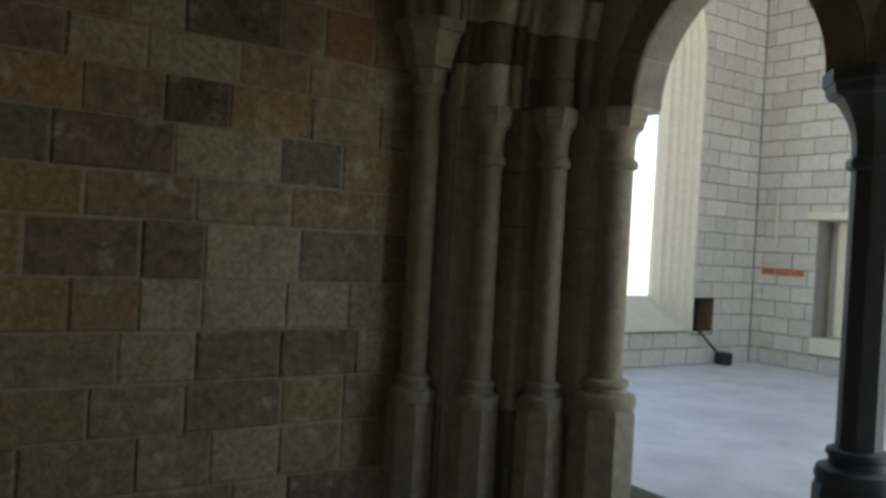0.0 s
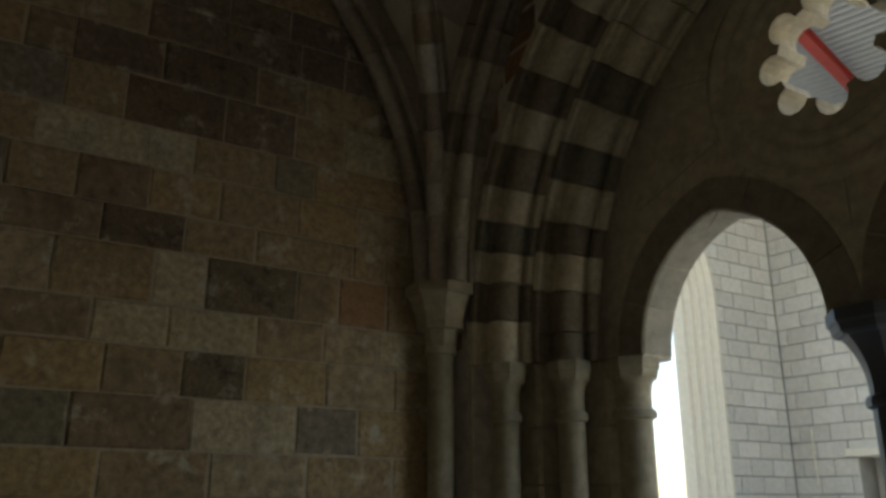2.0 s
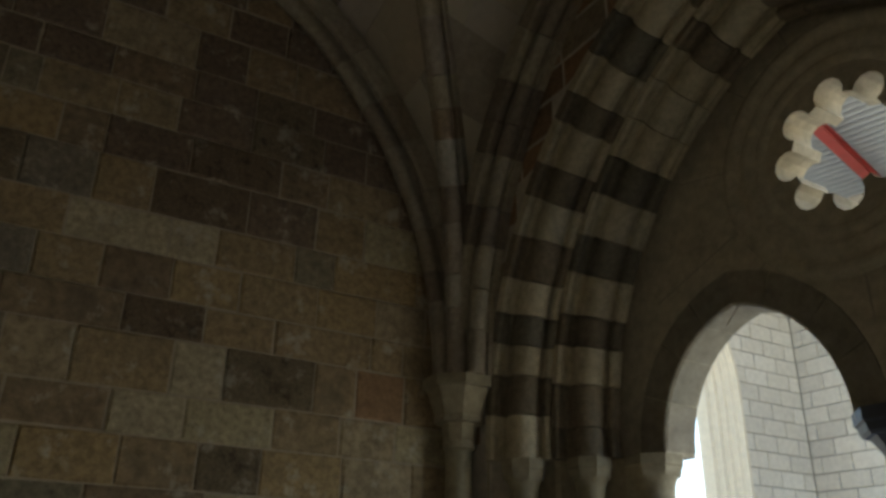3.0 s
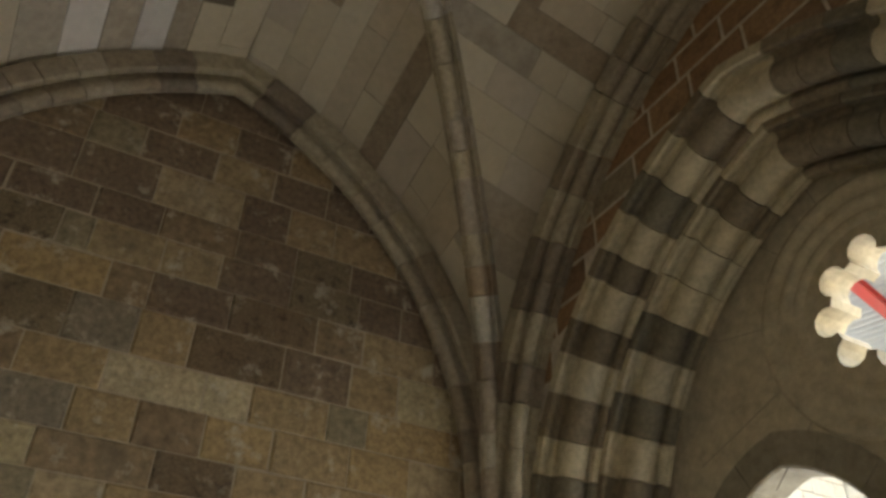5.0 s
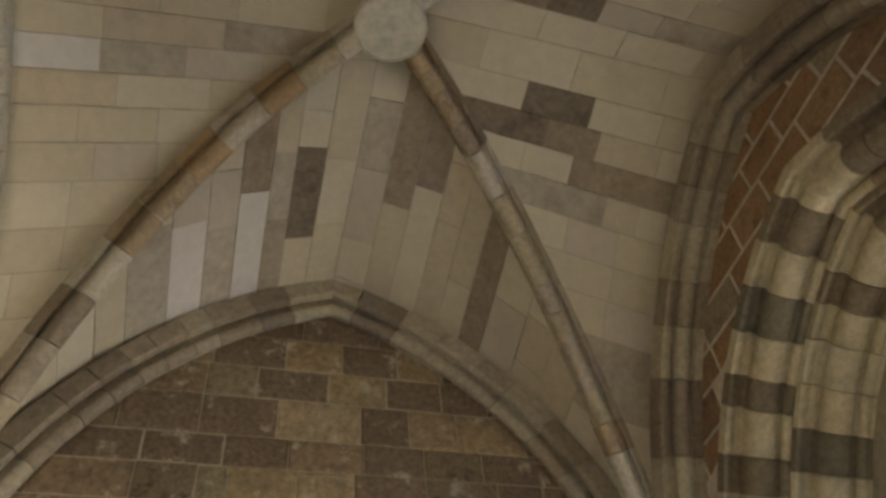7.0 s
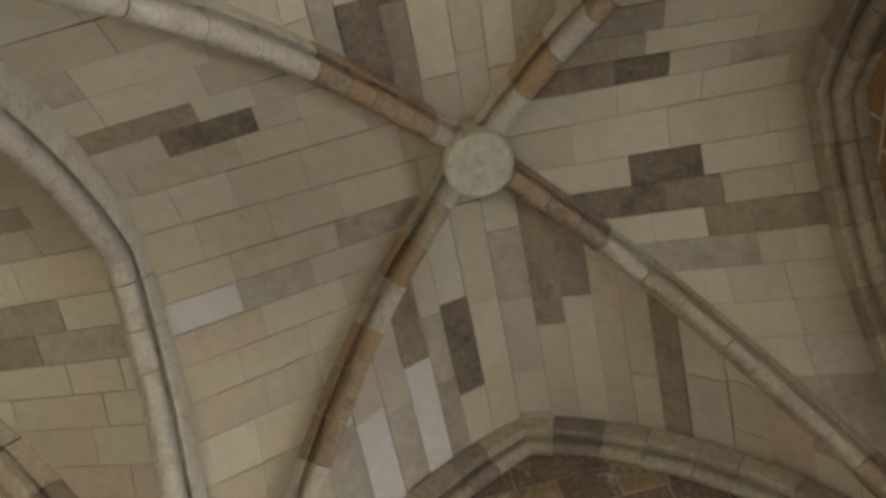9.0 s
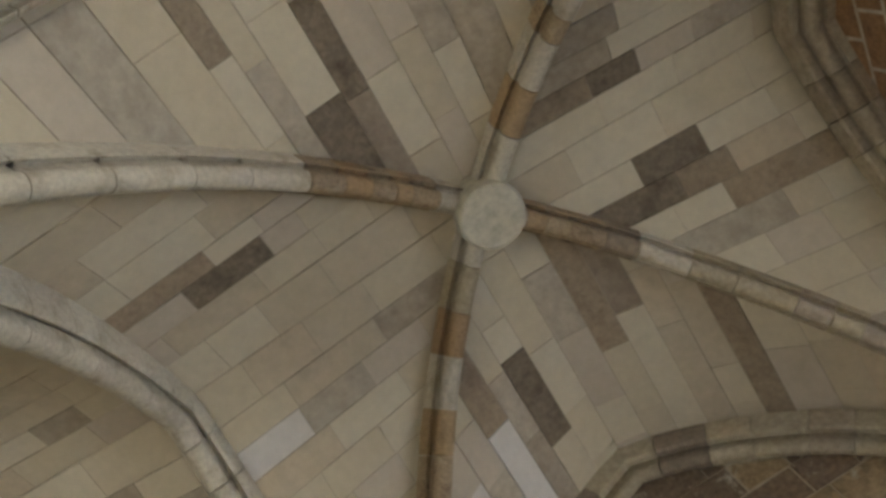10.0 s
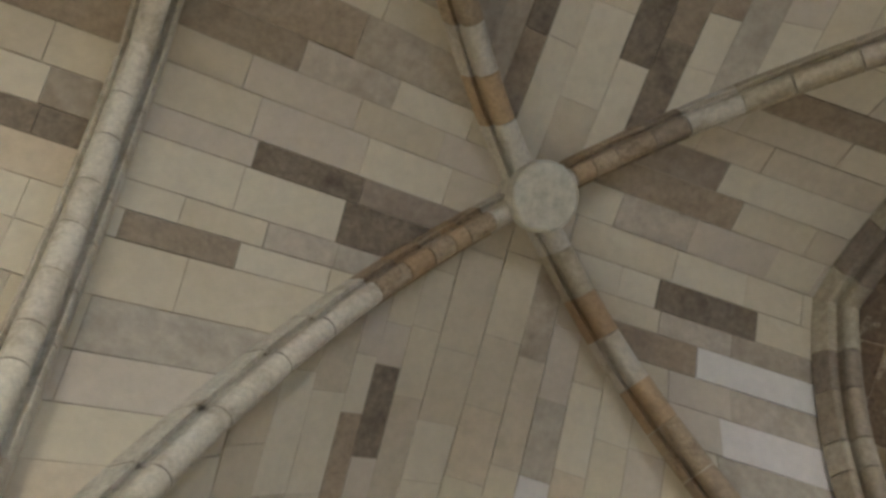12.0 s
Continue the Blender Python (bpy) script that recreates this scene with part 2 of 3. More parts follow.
def plate(name, outer, holes, place, d0, d1, mat):
    """A slab with holes: loops in the plane, place(u, v, d) gives the point."""
    bm = bmesh.new()
    for loop in [outer] + list(holes):
        vs = [bm.verts.new((u, v, 0)) for u, v in loop]
        for i in range(len(vs)):
            bm.edges.new((vs[i], vs[(i + 1) % len(vs)]))
    bmesh.ops.triangle_fill(bm, use_beauty=True, edges=bm.edges[:])
    got = bmesh.ops.extrude_face_region(bm, geom=bm.faces[:])
    top = {g for g in got["geom"] if isinstance(g, bmesh.types.BMVert)}
    for v in bm.verts:
        v.co = place(v.co.x, v.co.y, d1 if v in top else d0)
    return done(bm, name, mat)


def sweep(name, profile, frames, mat, smooth=True, closed=True):
    """A moulded block: the closed profile of (n, b) carried along frames of (origin, N, B)."""
    v, f, n = [], [], len(profile)
    for o, N, B in frames:
        v += [o + N * p + B * q for p, q in profile]
    for k in range(len(frames) - 1):
        for i in range(n):
            j = (i + 1) % n
            f.append((k * n + i, k * n + j, (k + 1) * n + j, (k + 1) * n + i))
    f.append(tuple(range(n))[::-1])
    f.append(tuple(range((len(frames) - 1) * n, len(frames) * n)))
    bm = bmesh.new()
    bv = [bm.verts.new(p) for p in v]
    for q in f:
        bm.faces.new([bv[i] for i in q])
    return done(bm, name, mat, smooth)


def arc(cx, cy, r, a0, a1, n):
    return [(cx + r * math.cos(radians(a0 + (a1 - a0) * i / n)), cy + r * math.sin(radians(a0 + (a1 - a0) * i / n))) for i in range(n + 1)]


def arch_loop(cx, half, z_spring, rise, z_foot, n=14):
    """The outline of a pointed opening."""
    c = (rise * rise - half * half) / (2 * half)
    r = half + c
    top = math.atan2(rise, c)
    right = [(cx - c + r * math.cos(top * i / n), z_spring + r * math.sin(top * i / n)) for i in range(n + 1)]
    left = [(2 * cx - x, z) for x, z in right[-2::-1]]
    return [(cx + half, z_foot)] + right + left + [(cx - half, z_foot)]


# ---------------------------------------------------------------- plan of the vaulted porch
BX, BY = 1.86, -0.465            # middle of the bay, under the boss
HX, HY = 2.00, 1.935             # half the bay, to the shafts
SPRING = 2.76                    # top of the corner capitals
WALL_A, WALL_B = 3.97, -2.52     # faces of the two closing walls
DOME = 0.18
WEST = -2.4                      # face of the added outer wall, which cuts off the western bay


def crown(k):
    """Height of the web over the springing line, k from 0 at the ridge to 1 at the shafts."""
    off = k * 1.935
    return SPRING + math.sqrt(max(0.0, 2.92 ** 2 - (off + 0.87) ** 2))


def swell(k):
    """The webs belly upwards beside the diagonals."""
    return 0.24 * math.sin(math.pi * k) * (1 - 0.3 * k)


def web_point(cell, u, k, side, cx, cy):
    """A point of the vault: u along the ridge from the boss, k across it."""
    z = crown(k) + DOME * (1 - min(u, 1.0)) + swell(k) * max(0.0, 1.07 - u) / (1.07 - k)
    if cell in "AC":
        return Vector((cx + (HX * u if cell == "A" else -HX * u), cy + side * HY * k, z))
    return Vector((cx + side * HX * k, cy + (HY * u if cell == "D" else -HY * u), z))


REST = [.525, .62, .70, .775, .842, .905, .96, 1.0]
# courses of the webs, by cell and side, across the ridge
COURSES = {
    "A+": [0, .10, .19, .258, .345, .43, .525, .63, .70, .775, .842, .905, .96, 1.0],
    "A-": [0, .105, .195, .285, .365, .44, .51, .61, .69, .77, .842, .905, .96, 1.0],
    "B+": [0, .122, .212, .297, .38, .462, .55, .63, .71, .78, .842, .905, .96, 1.0],
    "B-": [0, .095, .168, .24, .32, .40, .48] + REST[1:],
    "C+": [0, .105, .175, .285, .348, .41] + REST,
    "C-": [0, .085, .165, .275, .355, .44] + REST,
    "D+": [0, .11, .19, .272, .355, .44] + REST,
    "D-": [0, .125, .212, .287, .348, .44] + REST,
}
# single stones that stand out, by cell, side and course: stretches along the ridge with their tone
CREAM_TONE, GREY_TONE, DARK_TONE, WHITE_TONE, ROSE_TONE, BROWN_TONE, BUFF_TONE = 0, 1, 2, 4, 5, 6, 7
ODD = {
    "A+1": [(.465, .79, DARK_TONE)], "A+2": [(.715, 1.05, GREY_TONE)], "A+3": [(.28, .61, BROWN_TONE), (.61, 1.05, WHITE_TONE)], "A+4": [(.715, 1.05, ROSE_TONE)], "A+5": [(.68, 1.05, WHITE_TONE)], "A+6": [(.66, 1.05, ROSE_TONE)], "A+7": [(.7, 1.05, CREAM_TONE)],
    "A-1": [(.12, .625, BROWN_TONE)], "A-2": [(.22, .53, GREY_TONE)], "A-5": [(.46, 1.05, BROWN_TONE)], "A-0": [(.28, .52, ROSE_TONE)], "A-3": [(.62, 1.05, BUFF_TONE)], "A-4": [(.5, .8, BUFF_TONE)],
    "B+1": [(.13, .45, CREAM_TONE), (.45, .66, DARK_TONE)], "B+2": [(.22, .545, DARK_TONE), (.545, .705, BROWN_TONE)], "B+3": [(.645, .98, BROWN_TONE)], "B+4": [(.4, .775, ROSE_TONE)], "B+8": [(.72, 1.05, GREY_TONE)], "B+9": [(.8, 1.05, GREY_TONE)],
    "B-1": [(.1, .425, BROWN_TONE), (.425, .575, DARK_TONE)], "B-2": [(.18, .51, GREY_TONE)], "B-3": [(.26, .55, GREY_TONE)],
    "C+1": [(.12, .445, GREY_TONE), (.445, .72, DARK_TONE)], "C+2": [(.18, .475, DARK_TONE)], "C+3": [(.3, .465, ROSE_TONE), (.465, .645, ROSE_TONE)], "C+4": [(.695, .945, BROWN_TONE)], "C+6": [(.62, .95, ROSE_TONE)], "C+7": [(.65, .95, CREAM_TONE)],
    "C-1": [(.435, .685, ROSE_TONE), (.685, .98, BROWN_TONE)], "C-2": [(.18, .57, GREY_TONE), (.57, .97, BROWN_TONE)], "C-4": [(.4, .7, GREY_TONE)],
    "D+1": [(.12, .435, GREY_TONE), (.435, .74, BUFF_TONE)], "D+2": [(.53, .745, ROSE_TONE), (.745, .98, WHITE_TONE)], "D+3": [(.7, .98, BUFF_TONE)],
    "D-2": [(.55, .785, DARK_TONE)], "D-3": [(.68, .98, BROWN_TONE)], "D-1": [(.62, .9, BUFF_TONE)],
}
ODD_WEST = {"A+1": [(.82, .97, GREY_TONE)], "A+2": [(.70, .83, DARK_TONE), (.83, .96, DARK_TONE)], "A-0": [(.6, .97, BROWN_TONE)], "A+3": [(.6, .97, BUFF_TONE)], "A+6": [(.6, .9, ROSE_TONE)]}
ODD_NORTH = {"B+1": [(.52, .76, GREY_TONE)], "B+2": [(.46, .66, GREY_TONE)], "B-1": [(.66, .80, GREY_TONE)], "B-3": [(.5, .8, BUFF_TONE)]}


def vault(name, cx, cy, cells, label, seed, reach, odd):
    """The webs of one bay, every stone laid with an open joint before a bed of mortar."""
    rnd = random.Random(seed)
    v, f, slots = [], [], []
    for cell in cells:
        umax = reach[cell]
        length = HX if cell in "AC" else HY
        for side in (-1, 1):
            courses = COURSES[cell + ("+" if side > 0 else "-")]
            for i in range(len(courses) - 1):
                k0, k1 = courses[i], courses[i + 1]
                a, b = web_point(cell, 1, k0, side, cx, cy), web_point(cell, 1, k1, side, cx, cy)
                gap = 0.0026 / max(0.05, (b - a).length) * (k1 - k0)
                marks = odd.get("%s%s%d" % (cell, "+" if side > 0 else "-", i), [])
                cuts, u = [k0 - 0.001], k0 + rnd.uniform(0.1, 0.3)
                fixed = [q for a0, b0, _ in marks for q in (a0, b0) if k1 + 0.01 < q < umax - 0.02]
                while u < umax - 0.1:
                    if u > k1 + 0.04 and all(abs(u - q) > 0.1 for q in fixed) and not any(a0 < u < b0 for a0, b0, _ in marks):
                        cuts.append(u)
                    u += rnd.choice((0.16, 0.2, 0.24, 0.28, 0.33))
                cuts = sorted(set(cuts + fixed)) + [umax]
                for j in range(len(cuts) - 1):
                    s0, s1 = cuts[j], cuts[j + 1]
                    g = 0.002 / length
                    quad = [(max(s0, k0) + g, k0 + gap), (s1 - g, k0 + gap), (s1 - g, k1 - gap), (max(s0, k1) + g, k1 - gap)]
                    if j == 0:
                        quad[0], quad[3] = (k0, k0 + gap), (k1, k1 - gap)
                    lift = rnd.uniform(-0.003, 0.003)
                    pts = [web_point(cell, uu, kk, side, cx, cy) for uu, kk in quad]
                    n = (pts[1] - pts[0]).cross(pts[3] - pts[0]).normalized()
                    if n.z < 0:
                        n = -n
                    if max(p.x for p in pts) < WEST - 0.1:
                        continue
                    base = len(v)
                    v += [p + n * lift for p in pts] + [p + n * 0.03 for p in pts]
                    f += [(base, base + 1, base + 2, base + 3)]
                    f += [(base + q, base + (q + 1) % 4, base + 4 + (q + 1) % 4, base + 4 + q) for q in range(4)]
                    mid = (max(s0, k0) + s1) / 2
                    tone = [w for a0, b0, w in marks if a0 - 0.01 < mid < b0 + 0.01]
                    slot = tone[0] if tone else rnd.choices((0, 5, 7), (0.93, 0.02, 0.05))[0]
                    slots += [slot] * 5
                    back = [(max(s0, k0), k0), (s1, k0), (s1, k1), (max(s0, k1), k1)]
                    if j == 0:
                        back[0], back[3] = (k0, k0), (k1, k1)
                    v += [web_point(cell, uu, kk, side, cx, cy) + n * 0.012 for uu, kk in back]
                    f.append((base + 8, base + 9, base + 10, base + 11))
                    slots.append(3)
    ob = new(name, mesh_from(name, v, f, [web_cream, web_grey, web_dark, mortar_dark, web_white, web_rose, web_brown, web_buff], slots))
    return tagged(ob, label, "vault", kind="structure")


vault("ceiling", BX, BY, "ABCD", "rib-vault web of coursed cream and grey limestone", 5, dict(A=1.06, B=1.07, C=1.0, D=1.0), ODD)
vault("ceiling", BX - 2 * HX, BY, "ABCD", "neighbouring vault web of cream limestone courses", 11, dict(A=1.0, B=1.0, C=1.0, D=1.0), ODD_WEST)
vault("ceiling", BX, BY + 2 * HY, "ABCD", "neighbouring vault web of yellowish limestone courses", 17, dict(A=1.06, B=1.0, C=1.0, D=1.0), ODD_NORTH)


# ---------------------------------------------------------------- ribs
def roll_profile(r, wide, edge, back):
    """A roll between deep quirks and flat chamfered fillets."""
    half = [(back, wide), (edge - 0.02, wide), (edge, wide - 0.012), (edge + 0.004, r + 0.024), (edge - 0.004, r + 0.014), (edge - 0.022, r + 0.004), (edge - 0.024, r - 0.006), (-0.03, r * 0.86)]
    nose = [(r * math.cos(radians(a)), r * math.sin(radians(a))) for a in range(100, -101, -20)]
    return half + nose + [(n, -b) for n, b in half[::-1]]


DIAGONAL = roll_profile(0.054, 0.079, -0.052, -0.24)
TRANSVERSE = roll_profile(0.056, 0.096, -0.05, -0.24)
WALLRIB = [(-0.23, 0.10), (-0.23, -0.12), (-0.105, -0.12), (-0.092, -0.108), (-0.090, -0.078), (-0.108, -0.066), (-0.108, -0.05), (-0.075, -0.058)] + [(-0.03 + 0.048 * math.cos(radians(q)), -0.03 + 0.048 * math.sin(radians(q))) for q in range(-140, 61, 20)] + [(-0.024, 0.020), (-0.024, 0.034), (-0.006, 0.04), (-0.006, 0.10)]


def run(points, lengths, rnd, gap=0.003, tones=()):
    """Cuts a line of points into stretches for single voussoirs."""
    cum = [0.0]
    for a, b in zip(points, points[1:]):
        cum.append(cum[-1] + (b - a).length)

    def at(s):
        for i in range(len(cum) - 1):
            if s <= cum[i + 1] or i == len(cum) - 2:
                t = (s - cum[i]) / (cum[i + 1] - cum[i])
                return points[i].lerp(points[i + 1], t)

    s, out = 0.0, []
    while s < cum[-1] - 0.02:
        e = min(cum[-1], s + (tones[len(out)][0] if len(out) < len(tones) else rnd.uniform(*lengths)))
        if cum[-1] - e < lengths[0] * 0.5:
            e = cum[-1]
        out.append([(at(q), (at(min(q + 0.02, cum[-1])) - at(max(q - 0.02, 0))).normalized()) for q in np.linspace(s + gap, e - gap, 4)])
        s = e
    return out


def rib(name, points, profile, across, label, group, seed, lengths=(0.16, 0.34), mat=None, mitre=False, tones=()):
    """A moulded rib of single voussoirs along points; across is its horizontal width direction."""
    top = tagged(new(name), label, "rib", group, "structure")
    rnd = random.Random(seed)
    B = across.normalized()
    pieces = run(points, lengths, rnd, 0.003, tones)
    for n, stretch in enumerate(pieces):
        frames = []
        for o, t in stretch:
            N = t.cross(B).normalized()
            if N.z > 0:
                N = -N
            frames.append((o, N, B))
        if mitre and n == len(pieces) - 1:
            frames[-1] = (points[-1], Vector((0, 0, -1)) / max(0.5, -frames[-1][1].z), B)
        tone = tones[n][1] if n < len(tones) else mat or rib_stone
        part("voussoir", sweep("voussoir", profile, frames, tone), top)
    return top


def groin_line(cx, cy, sx, sy):
    pts = []
    d = Vector((sx * HX, sy * HY, 0))
    L = d.length
    d.normalize()
    ks = [0.985, 0.94, 0.88, 0.8, 0.7, 0.6, 0.5, 0.4, 0.3, 0.2, 0.1, 0.03]
    raw = [(k * L, crown(k) + DOME * (1 - k) + swell(k)) for k in ks]
    low = []
    for i, (s, z) in enumerate(raw):
        a, b = raw[max(i - 1, 0)], raw[min(i + 1, len(raw) - 1)]
        t = Vector((b[0] - a[0], b[1] - a[1])).normalized()
        n = Vector((t.y, -t.x))
        n = n if n.y < 0 else -n
        low.append((s + n.x * 0.165, z + n.y * 0.165))
    start = [(2.70, SPRING), (2.685, 3.0), (2.65, 3.3)]
    low = start + [p for p in low if p[1] > 3.5]
    for s, z in low:
        pts.append(Vector((cx + d.x * s, cy + d.y * s, z)))
    return pts, Vector((-d.y, d.x, 0))


def arch_line(mid, along, half, rise, n=24):
    c = (rise * rise - half * half) / (2 * half)
    r = half + c
    top = math.atan2(rise, c)
    return [mid + along * (r * math.cos(top * i / n) - c) + Vector((0, 0, r * math.sin(top * i / n))) for i in range(n + 1)]


# stones of the four diagonals, counted from the boss: length and tone
RIB_TONES = {
    (1, 1): [(0.25, rib_pale), (0.27, rib_stone), (0.25, rib_orange), (0.29, rib_pale), (0.25, rib_orange), (0.29, rib_brown), (0.25, rib_stone), (0.3, rib_pale)],
    (-1, 1): [(0.22, rib_pale), (0.16, rib_brown), (0.10, rib_orange), (0.14, rib_brown), (0.16, rib_orange), (0.2, rib_brown), (0.34, rib_pale), (0.3, rib_pale), (0.4, rib_pale), (0.36, rib_pale), (0.4, rib_pale), (0.4, rib_pale)],
    (1, -1): [(0.16, rib_pale), (0.12, rib_orange), (0.14, rib_brown), (0.22, rib_brown), (0.2, rib_stone), (0.3, rib_pale), (0.26, rib_stone)],
    (-1, -1): [(0.36, rib_pale), (0.27, rib_orange), (0.27, rib_pale), (0.14, rib_brown), (0.16, rib_pale), (0.2, rib_brown)],
}


def bay_ribs(cx, cy, corners, seed, patched=False):
    for sx, sy in corners:
        pts, across = groin_line(cx, cy, sx, sy)
        pts = pts[::-1]
        rib("diagonal_rib", pts, DIAGONAL, across, "moulded diagonal vault rib of patched limestone voussoirs", "diagonal ribs", seed + 3 * sx + sy, tones=RIB_TONES.get((sx, sy), ()) if patched else ())
    bottom = 5.43
    boss = tagged(new("vault_boss"), "plain pale round boss where vault ribs meet", "boss", kind="structure")
    boss.location = (cx, cy, bottom)
    part("boss_disc", lathe("boss_disc", [(0.0, 0.0), (0.172, 0.0), (0.186, 0.010), (0.190, 0.03), (0.190, 0.09), (0.16, 0.12), (0.16, 0.30)], boss_stone, 40), boss)


wall_plain = plain("plain_wall_stone", (0.34, 0.29, 0.21), 0.9, vary=0.25, scale=3)
boss_stone = stone("boss_stone", [(0, (0.50, 0.47, 0.37)), (0.5, (0.52, 0.48, 0.38))], pick="object", stain=0.1, bump=0.08)
X, Y = Vector((1, 0, 0)), Vector((0, 1, 0))
bay_ribs(BX, BY, ((1, -1), (1, 1), (-1, 1), (-1, -1)), 20, True)
bay_ribs(BX - 2 * HX, BY, ((1, -1), (1, 1)), 40)
bay_ribs(BX, BY + 2 * HY, ((1, -1), (-1, -1)), 60)
for s in (1, -1):
    rib("wall_rib", arch_line(Vector((3.93, BY, SPRING)), Y * s, 1.80, 2.56), WALLRIB, X, "moulded wall rib framing the ashlar wall", "wall ribs", 70 + s, mitre=True, mat=rib_wall)
    rib("wall_rib", arch_line(Vector((BX, -2.43, SPRING)), X * s, 1.80, 2.50), [(a, -b) for a, b in WALLRIB], Y, "moulded wall rib over the portal", "wall ribs", 80 + s, mitre=True, mat=rib_wall)
    rib("transverse_rib", arch_line(Vector((BX, 1.47, SPRING)), X * s, 1.86, 2.60), TRANSVERSE, Y, "moulded transverse rib between two vault bays", "transverse ribs", 90 + s, mitre=True, mat=rib_pale)
    rib("transverse_rib", arch_line(Vector((-0.17, BY, SPRING)), Y * s, 1.82, 2.60), TRANSVERSE, X, "whitish moulded transverse rib between two vault bays", "transverse ribs", 95 + s, mitre=True, mat=rib_pale)


# ---------------------------------------------------------------- walls of the porch
def wall(name, me, label):
    return tagged(new(name, me), label, "wall", kind="structure")


wall_a = wall("wall_east", box_mesh("wall_east", WALL_A + 0.003, -3.4, 0.0, WALL_A + 0.6, 5.5, 6.0, mortar), "brown coursed ashlar wall with pale mortar joints")
rnd = random.Random(4)
ROWS = [0, .28, .55, .80, 1.05, 1.30, 1.58, 1.80, 2.05, 2.28, 2.49, 2.765, 2.96, 3.19, 3.41, 3.68, 3.915, 4.14, 4.345, 4.62, 4.86, 5.10, 5.4]
# joints of the courses, by the height of their bed, and the tones of stones that stand out
JOINTS = {1.80: (-.51, -1.05, -1.588, -1.945), 2.05: (-.2, -.627, -.99, -1.745), 2.28: (-.1, -.55, -.9, -1.35, -1.72, -2.05), 2.49: (-.35, -.807, -1.07, -1.553, -1.80, -2.1), 2.765: (.5, .008, -.537, -.935, -1.31, -1.88),
          2.96: (.3, -.095, -.40, -1.10, -1.535, -1.9), 3.19: (.6, .2, -.2, -.70, -.945, -1.385, -1.62), 3.41: (.45, .05, -.29, -.575, -1.09, -1.49), 3.68: (.46, -.08, -.74, -1.25, -1.55), 3.915: (.55, .225, .06, -.315, -.64, -1.06, -1.5)}
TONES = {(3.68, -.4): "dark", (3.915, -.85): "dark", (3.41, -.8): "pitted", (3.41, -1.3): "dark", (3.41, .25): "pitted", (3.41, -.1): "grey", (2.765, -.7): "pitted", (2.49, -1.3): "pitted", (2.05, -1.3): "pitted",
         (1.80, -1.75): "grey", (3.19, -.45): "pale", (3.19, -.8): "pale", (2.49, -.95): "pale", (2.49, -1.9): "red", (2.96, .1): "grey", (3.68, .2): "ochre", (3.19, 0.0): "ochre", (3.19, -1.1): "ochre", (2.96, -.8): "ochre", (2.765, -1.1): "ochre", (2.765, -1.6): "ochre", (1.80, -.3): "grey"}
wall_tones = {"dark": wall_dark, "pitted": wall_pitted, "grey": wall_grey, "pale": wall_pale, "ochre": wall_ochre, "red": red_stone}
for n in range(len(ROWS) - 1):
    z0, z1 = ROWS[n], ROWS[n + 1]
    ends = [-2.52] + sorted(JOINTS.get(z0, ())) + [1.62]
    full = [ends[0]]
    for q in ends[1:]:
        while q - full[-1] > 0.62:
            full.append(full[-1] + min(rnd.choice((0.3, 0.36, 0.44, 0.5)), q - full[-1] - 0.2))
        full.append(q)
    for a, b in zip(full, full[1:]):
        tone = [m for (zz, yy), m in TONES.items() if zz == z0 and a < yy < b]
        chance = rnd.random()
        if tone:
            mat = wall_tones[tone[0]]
        # darker mix high, paler mix low: stone tones, plus light's fall-off put into colour
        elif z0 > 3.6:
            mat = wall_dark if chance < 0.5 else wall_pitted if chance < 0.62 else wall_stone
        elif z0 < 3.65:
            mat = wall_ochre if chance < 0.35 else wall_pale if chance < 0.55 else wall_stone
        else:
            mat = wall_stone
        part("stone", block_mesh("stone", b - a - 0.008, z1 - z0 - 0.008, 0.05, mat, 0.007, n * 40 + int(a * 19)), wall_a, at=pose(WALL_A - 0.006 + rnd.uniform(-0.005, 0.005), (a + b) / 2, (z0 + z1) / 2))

# portal wall: mass round the arch, then the tympanum set back in it
PC, PR0, PZ = 0.533, 2.40, 2.40   # centre offset of the portal's arcs, outer radius, height of their centres


def portal_loop(r, foot):
    half = r - PC
    rise = math.sqrt(r * r - PC * PC)
    return arch_loop(BX, half, PZ, rise, foot, 20)


flat_b = lambda u, v, d: (u, d, v)
loop = portal_loop(PR0, 0.0)
outer = [(WALL_A + 0.02, 0.0), (WALL_A + 0.02, 6.0), (-0.3, 6.0), (-0.3, 0.0)] + loop[::-1]
wall_b = wall("wall_south", plate("wall_south", outer, [], flat_b, WALL_B - 0.007, -3.42, mortar_pale), "portal wall with reddish coursed stone round the arch")

LIGHTS = (2.476, 1.085)
OCULUS = (1.78, 3.53)


def light_loop(cx, grow=0.0):
    return arch_loop(cx, 0.526 + grow, 2.32, 0.635 + grow * 1.1, -0.05 if not grow else 2.32, 14)


def foil_loop(cx, cz, ring, lobe, count=8, n=8):
    pts = []
    for i in range(count):
        a = 360 / count * i + 90
        c = (cx + ring * math.cos(radians(a)), cz + ring * math.sin(radians(a)))
        for j in range(n + 1):
            b = a - 115 + 230 * j / n
            pts.append((c[0] + lobe * math.cos(radians(b)), c[1] + lobe * math.sin(radians(b))))
    return pts


